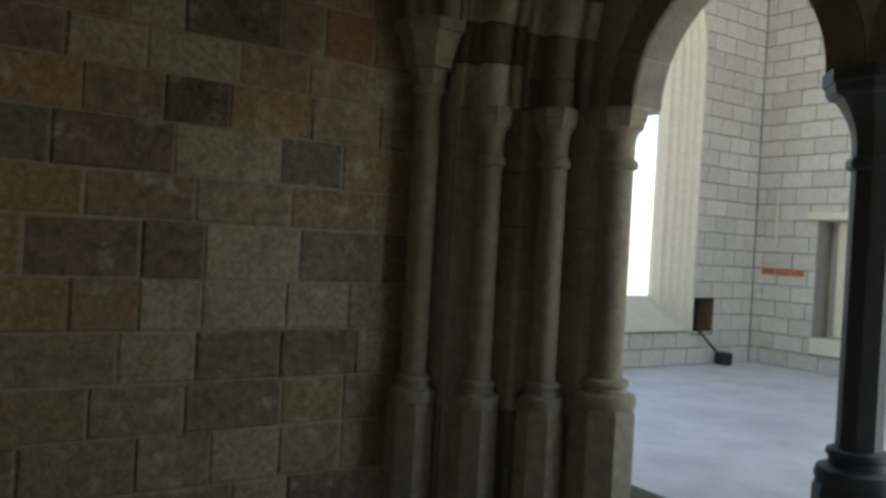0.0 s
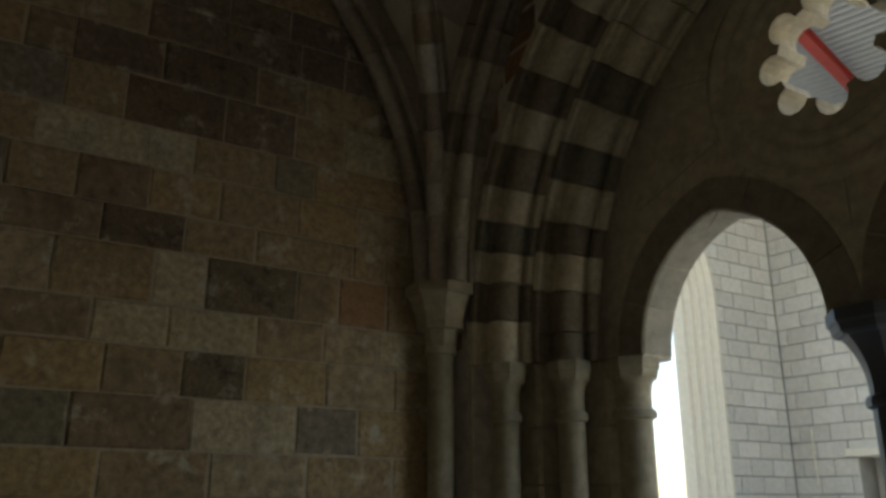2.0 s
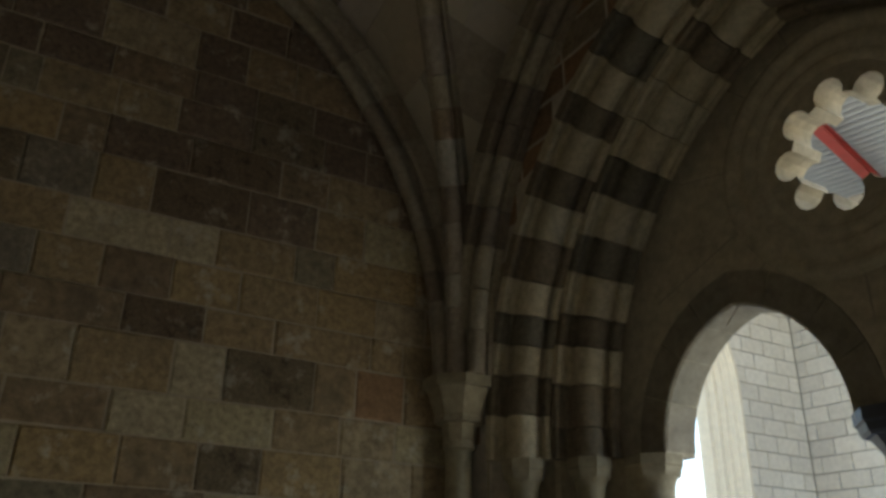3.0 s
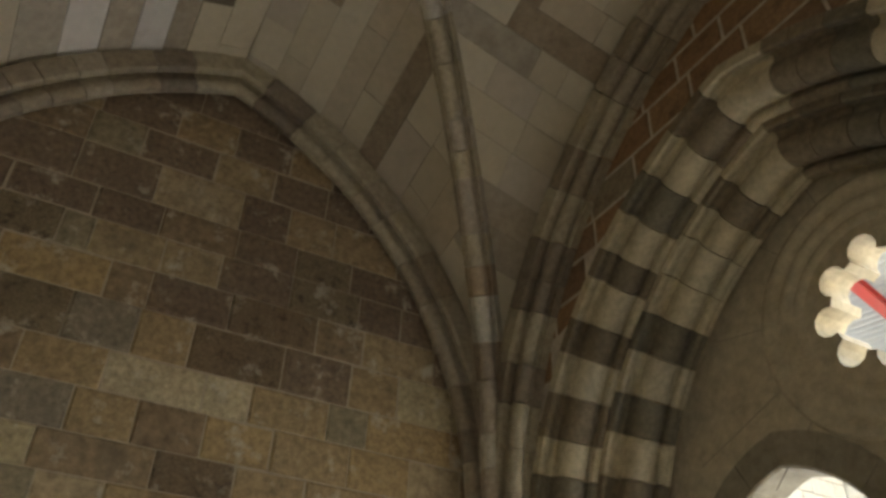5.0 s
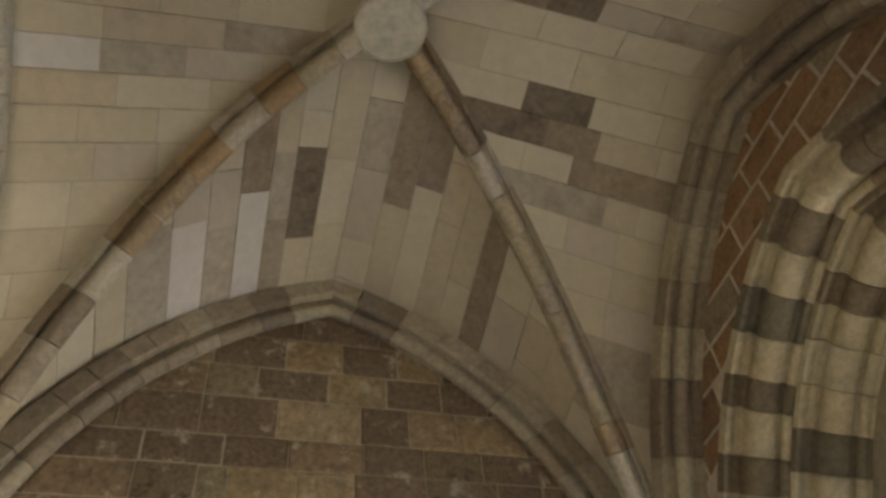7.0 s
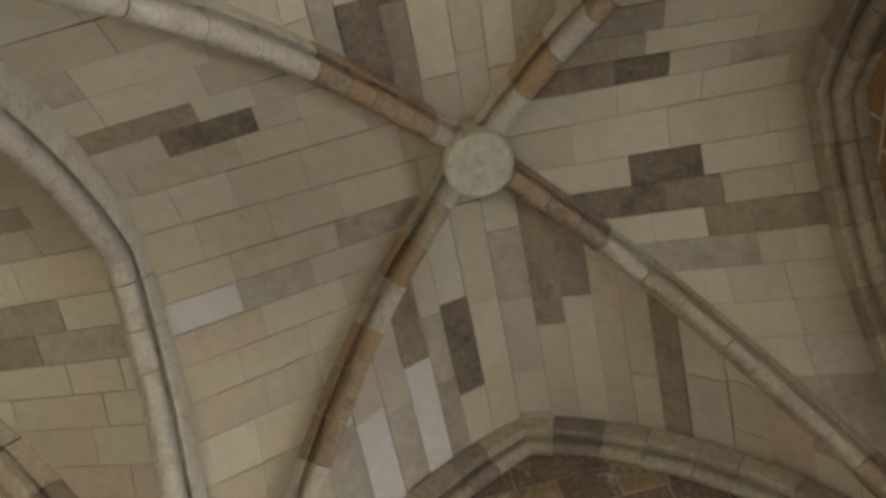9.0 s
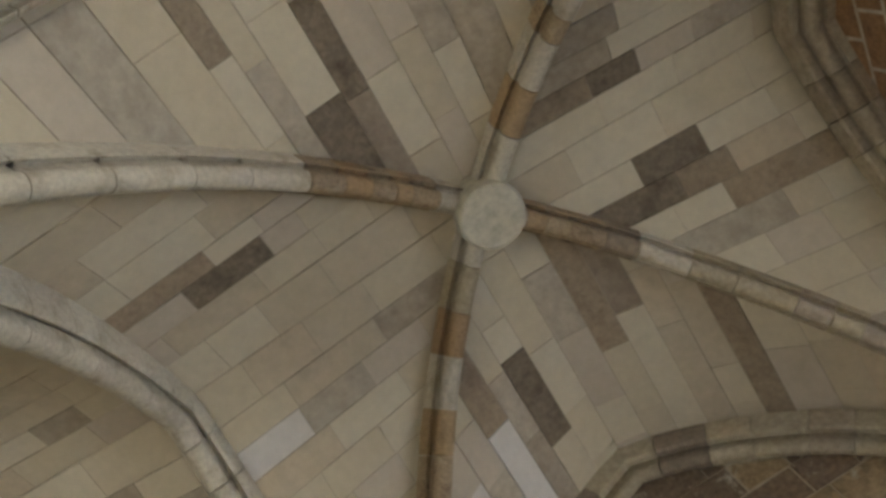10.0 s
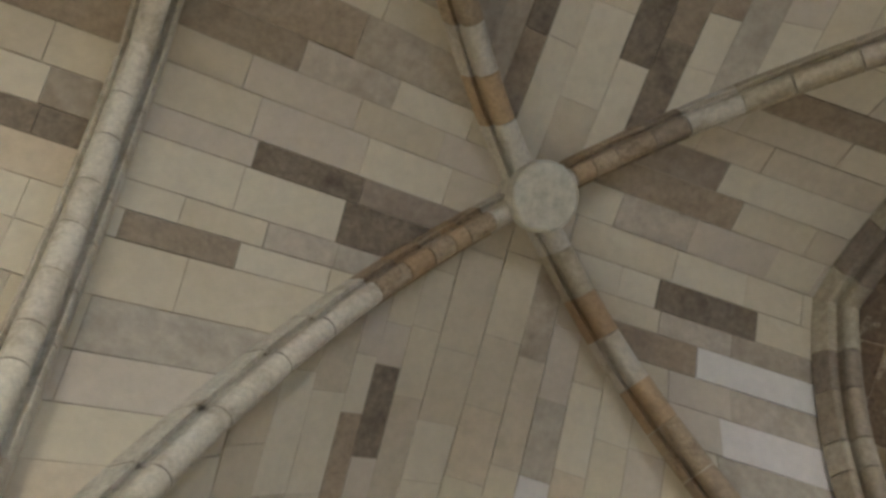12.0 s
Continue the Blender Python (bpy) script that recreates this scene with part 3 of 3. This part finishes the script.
foil = foil_loop(*OCULUS, 0.262, 0.076)
holes_outer = portal_loop(2.06, 2.30)
tym_outer = holes_outer[:-1] + [holes_outer[-1]] + [(LIGHTS[1] - 0.526, 2.30)] + [p for p in light_loop(LIGHTS[1])[1:-1]][::-1] + [(LIGHTS[1] + 0.526, 2.30), (LIGHTS[0] - 0.526, 2.30)] + [p for p in light_loop(LIGHTS[0])[1:-1]][::-1] + [(LIGHTS[0] + 0.526, 2.30)]
tympanum = wall("tympanum", plate("tympanum", tym_outer, [foil], flat_b, -3.12, -3.33, tympanum_stone), "pale stone tympanum pierced by a multifoil oculus")


def ring_mesh(name, cx, cz, profile, mat, y, segs=64):
    v, f = [], []
    n = len(profile)
    for i in range(segs):
        a = 2 * math.pi * i / segs
        v += [(cx + r * math.cos(a), y + d, cz + r * math.sin(a)) for r, d in profile]
    for i in range(segs):
        j = (i + 1) % segs
        f += [(i * n + k, i * n + k + 1, j * n + k + 1, j * n + k) for k in range(n - 1)]
    me = mesh_from(name, v, f, mat, smooth=True)
    return me


part("oculus_moulding", ring_mesh("oculus_moulding", *OCULUS, [(0.64, -0.002), (0.63, 0.025), (0.60, 0.03), (0.57, 0.02), (0.555, 0.005), (0.53, 0.012), (0.50, 0.03), (0.475, 0.024), (0.455, 0.004), (0.44, 0.012), (0.42, 0.018), (0.40, 0.01), (0.385, -0.002)], tympanum_stone, -3.12), tympanum)

for k, (a, r1) in enumerate(((12, 0.95), (48, 1.02), (76, 1.12), (104, 1.12), (132, 1.02), (168, 0.95), (200, 1.25), (222, 1.0), (270, 0.86), (318, 1.0), (340, 1.25))):
    ends = [(OCULUS[0] + r * math.cos(radians(a)), OCULUS[1] + r * math.sin(radians(a))) for r in (0.635, r1)]
    side = (-0.003 * math.sin(radians(a)), 0.003 * math.cos(radians(a)))
    loop = [(ends[0][0] - side[0], ends[0][1] - side[1]), (ends[1][0] - side[0], ends[1][1] - side[1]), (ends[1][0] + side[0], ends[1][1] + side[1]), (ends[0][0] + side[0], ends[0][1] + side[1])]
    part("mortar_joint", plate("mortar_joint", loop, [], flat_b, -3.118, -3.122, mortar_dark), tympanum)

for c in LIGHTS:
    band = tagged(new("light_arch"), "pointed voussoir arch over one door light", "arch", "door light arches", "structure")
    for s in (1, -1):
        line = arch_line(Vector((c, -3.20, 2.32)), X * s, 0.526, 0.635, 18)
        for i, stretch in enumerate(run(line, (0.2, 0.3), random.Random(8 + s), 0.002)):
            frames = []
            for o, t in stretch:
                N = t.cross(Y).normalized()
                N = -N if N.z > 0 else N
                frames.append((o, N, Y))
            if (o - line[-1]).length < 0.02:
                frames[-1] = (line[-1], Vector((0, 0, -1)) / max(0.5, -N.z), Y)
            part("voussoir", sweep("voussoir", [(0.004, -0.13), (0.004, 0.07), (-0.01, 0.086), (-0.17, 0.09), (-0.17, -0.13)], frames, arch_grey), band)

# moulded orders of the portal, with solid rings added behind against light leaks
for name, r0, r1, y0, y1 in (("wall_6", 2.17, 2.42, -2.785, -3.05), ("wall_7", 2.00, 2.42, -3.045, -3.40)):
    wall(name, plate(name, portal_loop(r1, 2.28) + portal_loop(r0, 2.28)[::-1], [], flat_b, y0, y1, mortar), "unseen backing behind the portal orders against light leaks")
ORDER1 = [(0.145, 0.155), (0.086, 0.155), (0.076, 0.145), (0.078, 0.115), (0.098, 0.092), (0.092, 0.066), (0.070, 0.058)] + arc(0, 0, 0.084, 48, 215, 10) + [(-0.058, -0.062), (-0.064, -0.082)] + arc(-0.100, -0.086, 0.028, 40, 230, 6) + [(-0.125, -0.125), (0.145, -0.125)]
for r0, y0, name in ((2.273, -2.655, "outer"), (2.023, -2.905, "inner")):
    order = tagged(new("portal_order"), "roll-moulded %s portal order of alternating pale and dark voussoirs" % name, "arch order", "portal orders", "structure")
    for s in (1, -1):
        top = math.acos(PC / r0)
        rnd = random.Random(int(r0 * 100) + s)
        line = [Vector((BX + s * (r0 - PC), y0, 2.30)), Vector((BX + s * (r0 - PC), y0, 2.36))] + [Vector((BX + s * (r0 * math.cos(top * i / 40) - PC), y0, PZ + r0 * math.sin(top * i / 40))) for i in range(41)]
        for count, stretch in enumerate(run(line, (0.15, 0.25), rnd, 0.003)):
            tone = (order_pale, order_dark)[(count + (rnd.random() < 0.12)) % 2]
            frames = []
            for o, t in stretch:
                N = t.cross(Y).normalized()
                inward = Vector((BX - s * PC, y0, PZ)) - o
                if N.dot(inward) > 0:
                    N = -N
                frames.append((o, N, Y))
            if (o - line[-1]).length < 0.02:
                frames[-1] = (line[-1], Vector((0, 0, 1)) / max(0.5, N.z), Y)
            part("voussoir", sweep("voussoir", ORDER1, frames, tone), order)

# stepped jambs behind the shafts, coursed
for s in (1, -1):
    jamb = tagged(new("portal_jamb"), "stepped portal jamb of coursed dark stone", "jamb", "portal jambs", "structure")
    plan = [(1.90, -2.52), (1.87, -2.535), (1.87, -2.70), (1.845, -2.73), (1.825, -2.765), (1.79, -2.79), (1.64, -2.79), (1.62, -2.81), (1.62, -2.95), (1.595, -2.98), (1.575, -3.015), (1.54, -3.04), (1.36, -3.04), (1.30, -3.10), (1.27, -3.20), (1.60, -3.42), (1.90, -3.42)]
    z = 0.0
    for h in (0.34, 0.30, 0.36, 0.31, 0.35, 0.30, 0.355):
        frames = [(Vector((BX, 0, zz)), X * s, Y) for zz in (z + 0.003, z + h - 0.003)]
        part("stone", sweep("jamb_stone", plan, frames, order_stone, smooth=False), jamb)
        z += h


def column(name, x, y, r, base_z, cap_z, cap_w, foot, label, mat, flare=False, octagon=False, turn=0.0, heavy=False):
    """A shaft on a moulded base and plinth, under a bell capital with an abacus."""
    col = tagged(new(name), label, "column", "portal columns", "structure")
    col.matrix_basis = pose(x, y, 0, 0, 0, turn)
    bell = 0.30 if heavy else 0.22 if not flare else 0.30
    ph = radians(22.5)
    part("plinth", lathe("plinth", [(r * 1.9, foot), (r * 1.9, base_z - 0.17), (r * 1.78, base_z - 0.14)], mat, 8, False, ph), col)
    part("base", lathe("base", [(r * 1.75, base_z - 0.14), (r * 1.85, base_z - 0.11), (r * 1.75, base_z - 0.075), (r * 1.3, base_z - 0.06), (r * 1.25, base_z - 0.035), (r * 1.4, base_z - 0.02), (r * 1.35, base_z), (r, base_z + 0.012)], mat), col)
    n = 8 if octagon else 28
    part("shaft", lathe("shaft", [(r, base_z), (r, cap_z - bell - 0.07)], mat, n, not octagon, ph), col)
    ring = [(r, cap_z - bell - 0.10), (r * 1.22, cap_z - bell - 0.09), (r * 1.27, cap_z - bell - 0.07), (r * 1.2, cap_z - bell - 0.05), (r * 1.02, cap_z - bell - 0.04)]
    part("neck_ring", lathe("neck_ring", ring, mat, 28 if not octagon else 8, True, ph), col)
    if heavy:
        rings = [(r * 1.02, cap_z - 0.36), (r * 1.25, cap_z - 0.345), (r * 1.3, cap_z - 0.30), (r * 1.35, cap_z - 0.255), (r * 1.9, cap_z - 0.25), (r * 1.95, cap_z - 0.225), (r * 1.85, cap_z - 0.215), (r * 2.0, cap_z - 0.18), (cap_w * 0.98, cap_z - 0.06)]
    else:
        rings = []
    for i in range(0 if heavy else 9):
        q = i / 8
        rings.append((r * 1.02 + (cap_w * 0.86 - r * 1.02) * q ** (2.4 if flare else 5.0), cap_z - bell - 0.04 + (bell - 0.06) * q))
    part("capital", lathe("capital", rings, mat, 8 if octagon or flare or heavy else 24, not heavy, ph), col)
    aw = cap_w / math.cos(math.pi / 8)
    if heavy:
        part("abacus", lathe("abacus", [(aw * 0.98, cap_z - 0.062), (aw, cap_z - 0.05), (aw, cap_z)], mat, 8, False, ph), col)
        return col
    part("abacus", lathe("abacus", [(aw * 0.86, cap_z - 0.105), (aw * 0.92, cap_z - 0.09), (aw * 0.95, cap_z - 0.06), (aw, cap_z - 0.05), (aw, cap_z)], mat, 8, False, ph), col)
    return col


for s in (1, -1):
    column("portal_column", BX + s * 1.74, -2.655, 0.072, 0.80, 2.30, 0.115, 0.0, "slender stone shaft in the portal jamb with a moulded capital", shaft_stone)
    column("portal_column", BX + s * 1.49, -2.905, 0.072, 0.82, 2.30, 0.115, 0.0, "slender stone shaft in the portal jamb with a moulded capital", shaft_stone)
    column("portal_column", BX + s * 1.29, -3.17, 0.098, 0.86, 2.31, 0.15, 0.0, "engaged jamb shaft with a moulded capital at the door", shaft_stone)
column("trumeau_column", 1.785, -3.24, 0.088, 0.8, 2.33, 0.20, 0.0, "dark octagonal column between the two door lights, backlit shade in its colour", dark_column, True, True)
for x, y in ((3.86, -2.40), (3.86, 1.47), (-0.14, -2.40), (-0.14, 1.47)):
    column("corner_column", x, y, 0.075, 0.80, SPRING, 0.20, 0.0, "corner shaft carrying the vault ribs on a faceted capital", shaft_stone, heavy=True)

# spandrel stones round the portal arch
rnd = random.Random(9)
z = 2.4
while z < 5.6:
    h = rnd.choice((0.19, 0.22, 0.25))
    x = -0.2
    while x < 3.95:
        w = rnd.uniform(0.26, 0.46)
        mx, mz = x + w / 2, z + h / 2
        off = abs(mx - BX)
        if math.hypot(off + PC, max(0, mz - PZ)) > PR0 - 0.03 and mz < crown(min(1, off / HX)) + 0.1:
            me = block_mesh("stone", w - 0.024, h - 0.024, 0.04, red_stone, 0.004, int(mx * 50))
            for q in me.vertices:
                gx, gz = mx + q.co.y, mz + q.co.z
                cx = BX - PC if gx > BX else BX + PC
                d = Vector((gx - cx, gz - PZ))
                if gz > PZ and d.length < PR0 + 0.012:
                    d *= (PR0 + 0.012) / d.length
                    q.co.y, q.co.z = cx + d.x - mx, PZ + d.y - mz
            part("stone", me, wall_b, at=pose(mx, WALL_B - 0.001, mz, 0, 0, -90))
        x += w
    z += h

# closing structure, unseen: porch floor, with walls and roof added to steer light
tagged(new("floor", box_mesh("floor", WEST - 0.4, -3.42, -0.15, 4.6, 5.6, 0.0, porch_floor)), "worn stone-flagged porch floor", "floor", kind="structure")
# unseen slab that only keeps sky light off the vault backs
tagged(new("ceiling", box_mesh("ceiling", WEST - 0.4, -3.42, 6.0, 4.6, 5.6, 6.25, mortar)), "unseen slab over the vaults, added to block sky light", "roof", kind="structure")
# added out of view to shut light out of the northern bay
wall("wall_north", plate("wall_north", [(WEST - 0.4, 0.0), (WEST - 0.4, 6.0), (4.57, 6.0), (4.57, 0.0)], [], flat_b, 5.7, 5.4, wall_plain), "unseen wall closing the far bay, added to keep light out")
# added out of view; its arch sets the low light from the yard
wall("wall_west", plate("wall_west", [(-3.42, 0.0), (-3.42, 6.0), (5.4, 6.0), (5.4, 0.0)], [arch_loop(2.4, 0.75, 1.7, 0.85, 0.02, 14)], lambda u, v, d: (d, u, v), WEST - 0.4, WEST, wall_plain), "unseen wall, added with an arch to shape the porch light")
# added out of view; its window drops sun on the porch floor
wall("wall_5", plate("wall_5", [(WEST, 0.0), (WEST, 6.0), (-0.3, 6.0), (-0.3, 0.0)], [arch_loop(-1.20, 0.44, 4.0, 0.8, 2.6, 14)], flat_b, -3.0, -3.42, wall_plain), "unseen wall, added with a window to throw a sun patch")
tagged(new("ground", box_mesh("ground", -300, -300, -0.4, 300, 300, -0.16, gravel)), "pale gravel ground outside", "ground", kind="structure")

# ---------------------------------------------------------------- the block-built room beyond the portal
RX, RY, RF, RT = 6.33, -9.0, 0.26, 6.4
tagged(new("floor", box_mesh("floor", -0.3, RY - 0.3, 0.0, RX + 0.3, -3.42, RF, concrete_floor)), "pale smooth concrete floor of the unfinished room", "floor", kind="structure")
flat_e = lambda u, v, d: (d, u, v)
recess = [(-8.24, 0.62), (-8.24, 1.06), (-7.868, 1.06), (-7.868, 0.62)]
sur = arch_loop(-6.40, 1.45, 3.90, 1.85, 0.66, 14)
wall_1 = wall("wall_1", plate("wall_1", [(-3.42, RF), (-3.42, RT), (RY - 0.2, RT), (RY - 0.2, RF)], [sur, recess], flat_e, RX + 0.02, RX + 0.5, block_joint), "grey concrete block wall with a tall window")
surround = tagged(new("window_1"), "tall pointed window with splayed cream stone mouldings", "window", kind="structure")
steps = [(1.46, 0.03), (1.45, -0.02), (1.40, -0.03), (1.385, 0.03), (1.35, 0.05), (1.335, 0.11), (1.30, 0.125), (1.29, 0.19), (1.25, 0.205), (1.24, 0.28), (1.20, 0.30), (1.18, 0.40), (1.18, 0.46)]
v, f = [], []
N = None
for half, d in steps:
    q = arch_loop(-6.40, half, 3.90, half * 1.28, 0.66 + max(0.0, d - 0.03) * 0.9, 14)
    N = len(q)
    v += [(RX + d, a, b) for a, b in q]
for k in range(len(steps) - 1):
    for i in range(N):
        j = (i + 1) % N
        f.append((k * N + i, k * N + j, (k + 1) * N + j, (k + 1) * N + i))
part("window_frame", mesh_from("window_frame", v, f, dressed), surround)
part("mullion", box_mesh("mullion", RX + 0.33, -6.45, 0.9, RX + 0.43, -6.35, 5.0, dressed, 0.02), surround)
# unseen opening, added to let sun into the room
side_win = arch_loop(0.8, 0.7, 3.2, 0.9, 0.95, 14)
nich = [(5.50, 0.66), (5.50, 2.10), (4.30, 2.10), (4.30, 0.66)]
# carried up past sight to 8.4 only to shade the portal
wall_2 = wall("wall_2", plate("wall_2", [(RX + 0.3, RF), (RX + 0.3, 8.4), (-0.3, 8.4), (-0.3, RF)], [nich, side_win], flat_b, RY - 0.02, RY - 0.45, block_joint), "grey concrete block wall with a stone-framed opening")
# added end pier out of view; the side between is open to light the room
wall("wall_3", box_mesh("wall_3", -0.6, RY - 0.4, RF, -0.3, RY + 0.4, RT, block_joint), "unseen block pier, added at the side left open for light")
# added pier out of view, long enough to stop sun reaching the jamb shafts
wall("wall_4", box_mesh("wall_4", -0.6, -4.7, RF, -0.3, -3.42, RT, block_joint), "unseen block pier, added to keep sun off the portal")


BLOCKS = {}


def blocks(parent, along_x, start, stop, fixed, gaps):
    """Courses of 40 by 20 cm blocks in running bond, cut at the openings."""
    z, n = RF, 0
    while z < RT - 0.1:
        p = start - (0.2 if n % 2 else 0.0)
        holes = gaps(z + 0.1)
        while p < stop:
            bits = [(max(p, start), min(p + 0.4, stop))]
            for h0, h1 in holes:
                bits = [q for a, b in bits for q in ((a, min(b, h0)), (max(a, h1), b))] if any(a < h1 and b > h0 for a, b in bits) else bits
            for a, b in bits:
                if b - a > 0.05:
                    at = pose((a + b) / 2, fixed, z + 0.1, 0, 0, -90) if along_x else pose(fixed, (a + b) / 2, z + 0.1)
                    key = round(b - a, 2)
                    if key not in BLOCKS:
                        BLOCKS[key] = block_mesh("block", key - 0.012, 0.188, 0.03, block_grey, 0.004, int(key * 100))
                    part("block", BLOCKS[key], parent, at=at)
            p += 0.4
        z += 0.2
        n += 1


def window_gap(z):
    out = [(-8.24, -7.845)] if 0.62 < z < 1.06 else []
    if 0.62 < z < 3.9:
        out.append((-7.85, -4.95))
    elif z >= 3.9:
        c = (1.85 ** 2 - 1.45 ** 2) / 2.9
        w = math.sqrt(max(0.0, (1.45 + c) ** 2 - (z - 3.9) ** 2)) - c
        if w > 0:
            out.append((-6.4 - w, -6.4 + w))
    return out


blocks(wall_1, False, RY, -4.4, RX, window_gap)
blocks(wall_2, True, 3.0, RX, RY, lambda z: [(4.3, 5.5)] if 0.5 < z < 2.16 else [])

# fittings of the room
hollow = tagged(new("wall_recess"), "small square recess cut into the block wall", "recess", kind="structure")
# back and boards black: the recess's shade is put into their colour
part("back_panel", box_mesh("back_panel", RX + 0.21, -8.24, 0.62, RX + 0.23, -7.85, 1.06, plain_black), hollow)
part("side_board", box_mesh("side_board", RX - 0.004, -8.245, 0.62, RX + 0.21, -8.225, 1.06, raw_timber), hollow, "raw timber side board")
part("side_board", box_mesh("side_board", RX - 0.004, -7.866, 0.62, RX + 0.21, -7.848, 1.06, plain_black), hollow)
part("lintel", box_mesh("lintel", RX - 0.002, -8.245, 1.045, RX + 0.21, -7.848, 1.065, plain_black), hollow)
part("bottom_board", box_mesh("bottom_board", RX - 0.002, -8.245, 0.615, RX + 0.21, -7.848, 0.632, plain_black), hollow)
for k in range(3):
    b = tagged(new("clay_brick", block_mesh("clay_brick", 0.185, 0.072, 0.03, brick_red, 0.003, k)), "red hollow clay brick set in the block wall", "brick", "clay brick course")
    b.matrix_basis = pose(5.725 + k * 0.195, RY + 0.006, 1.42, 0, 0, -90)
streak = tagged(new("conduit", lathe("conduit", [(0.012, 1.78), (0.012, 2.42)], dressed, 10)), "thin pale conduit on the block wall", "conduit")
streak.location = (6.03, RY + 0.012, 0)
# the framed opening is a niche, closed by a block back
part("niche_back", box_mesh("niche_back", 4.25, RY - 0.47, 0.5, 5.55, RY - 0.33, 2.2, block_grey), wall_2)
frame_2 = tagged(new("niche_frame"), "square niche with cream stone lintel and sill", "window", kind="structure")
part("lintel", box_mesh("lintel", 4.1, RY - 0.35, 2.07, 5.61, RY + 0.07, 2.165, dressed, 0.012), frame_2)
part("window_sill", box_mesh("window_sill", 4.1, RY - 0.35, 0.48, 5.50, RY + 0.05, 0.675, dressed, 0.012), frame_2)
part("jamb", box_mesh("jamb", 5.22, RY - 0.40, 0.675, 5.36, RY - 0.18, 2.07, dressed, 0.03), frame_2)
part("bracket", box_mesh("bracket", 5.10, RY - 0.40, 1.90, 5.34, RY - 0.20, 2.07, dressed, 0.04), frame_2)
pipe = tagged(new("pipe"), "grey plastic pipe leaning from the recess to a fitting", "pipe")
part("tube", sweep("tube", arc(0, 0, 0.022, 0, 330, 11), [(Vector((RX - 0.02, -7.98, 0.66)), Vector((1, 0, 0)), Vector((0, 0.6, 0.8))), (Vector((RX - 0.12, -8.28, 0.36)), Vector((1, 0, 0)), Vector((0, 0.6, 0.8)))], plain_black), pipe)
part("fitting", box_mesh("fitting", RX - 0.20, -8.42, RF, RX - 0.04, -8.26, RF + 0.15, plain_black, 0.02), pipe)

# corrugated sheets on a red beam, laid askew over part of the room
v, f = [], []
n = 480
for i in range(n + 1):
    y = -2.3 + 3.6 * i / n
    z = RT + 0.075 * math.sin(y / 0.125 * 2 * math.pi)
    v += [(-1.6, y, z), (1.8, y, z)]
for i in range(n):
    f.append((2 * i, 2 * i + 1, 2 * i + 3, 2 * i + 2))
roof = tagged(new("ceiling", mesh_from("corrugated_roof", v, f, sheet_metal, smooth=True)), "corrugated metal sheets covering part of the unfinished room", "roof", kind="structure")
roof.matrix_basis = pose(4.3, -7.3, 0, 0, 0, 14)
beam = tagged(new("roof_beam"), "red oxide painted steel roof beam", "beam")
beam.matrix_basis = pose(4.3, -7.3, 0, 0, 0, 14)
part("web", box_mesh("web", -0.01, -2.3, RT - 0.195, 0.01, 1.3, RT - 0.088, red_paint), beam)
part("flange", box_mesh("flange", -0.06, -2.3, RT - 0.207, 0.06, 1.3, RT - 0.195, red_paint), beam)
part("flange", box_mesh("flange", -0.06, -2.3, RT - 0.088, 0.06, 1.3, RT - 0.076, red_paint), beam)
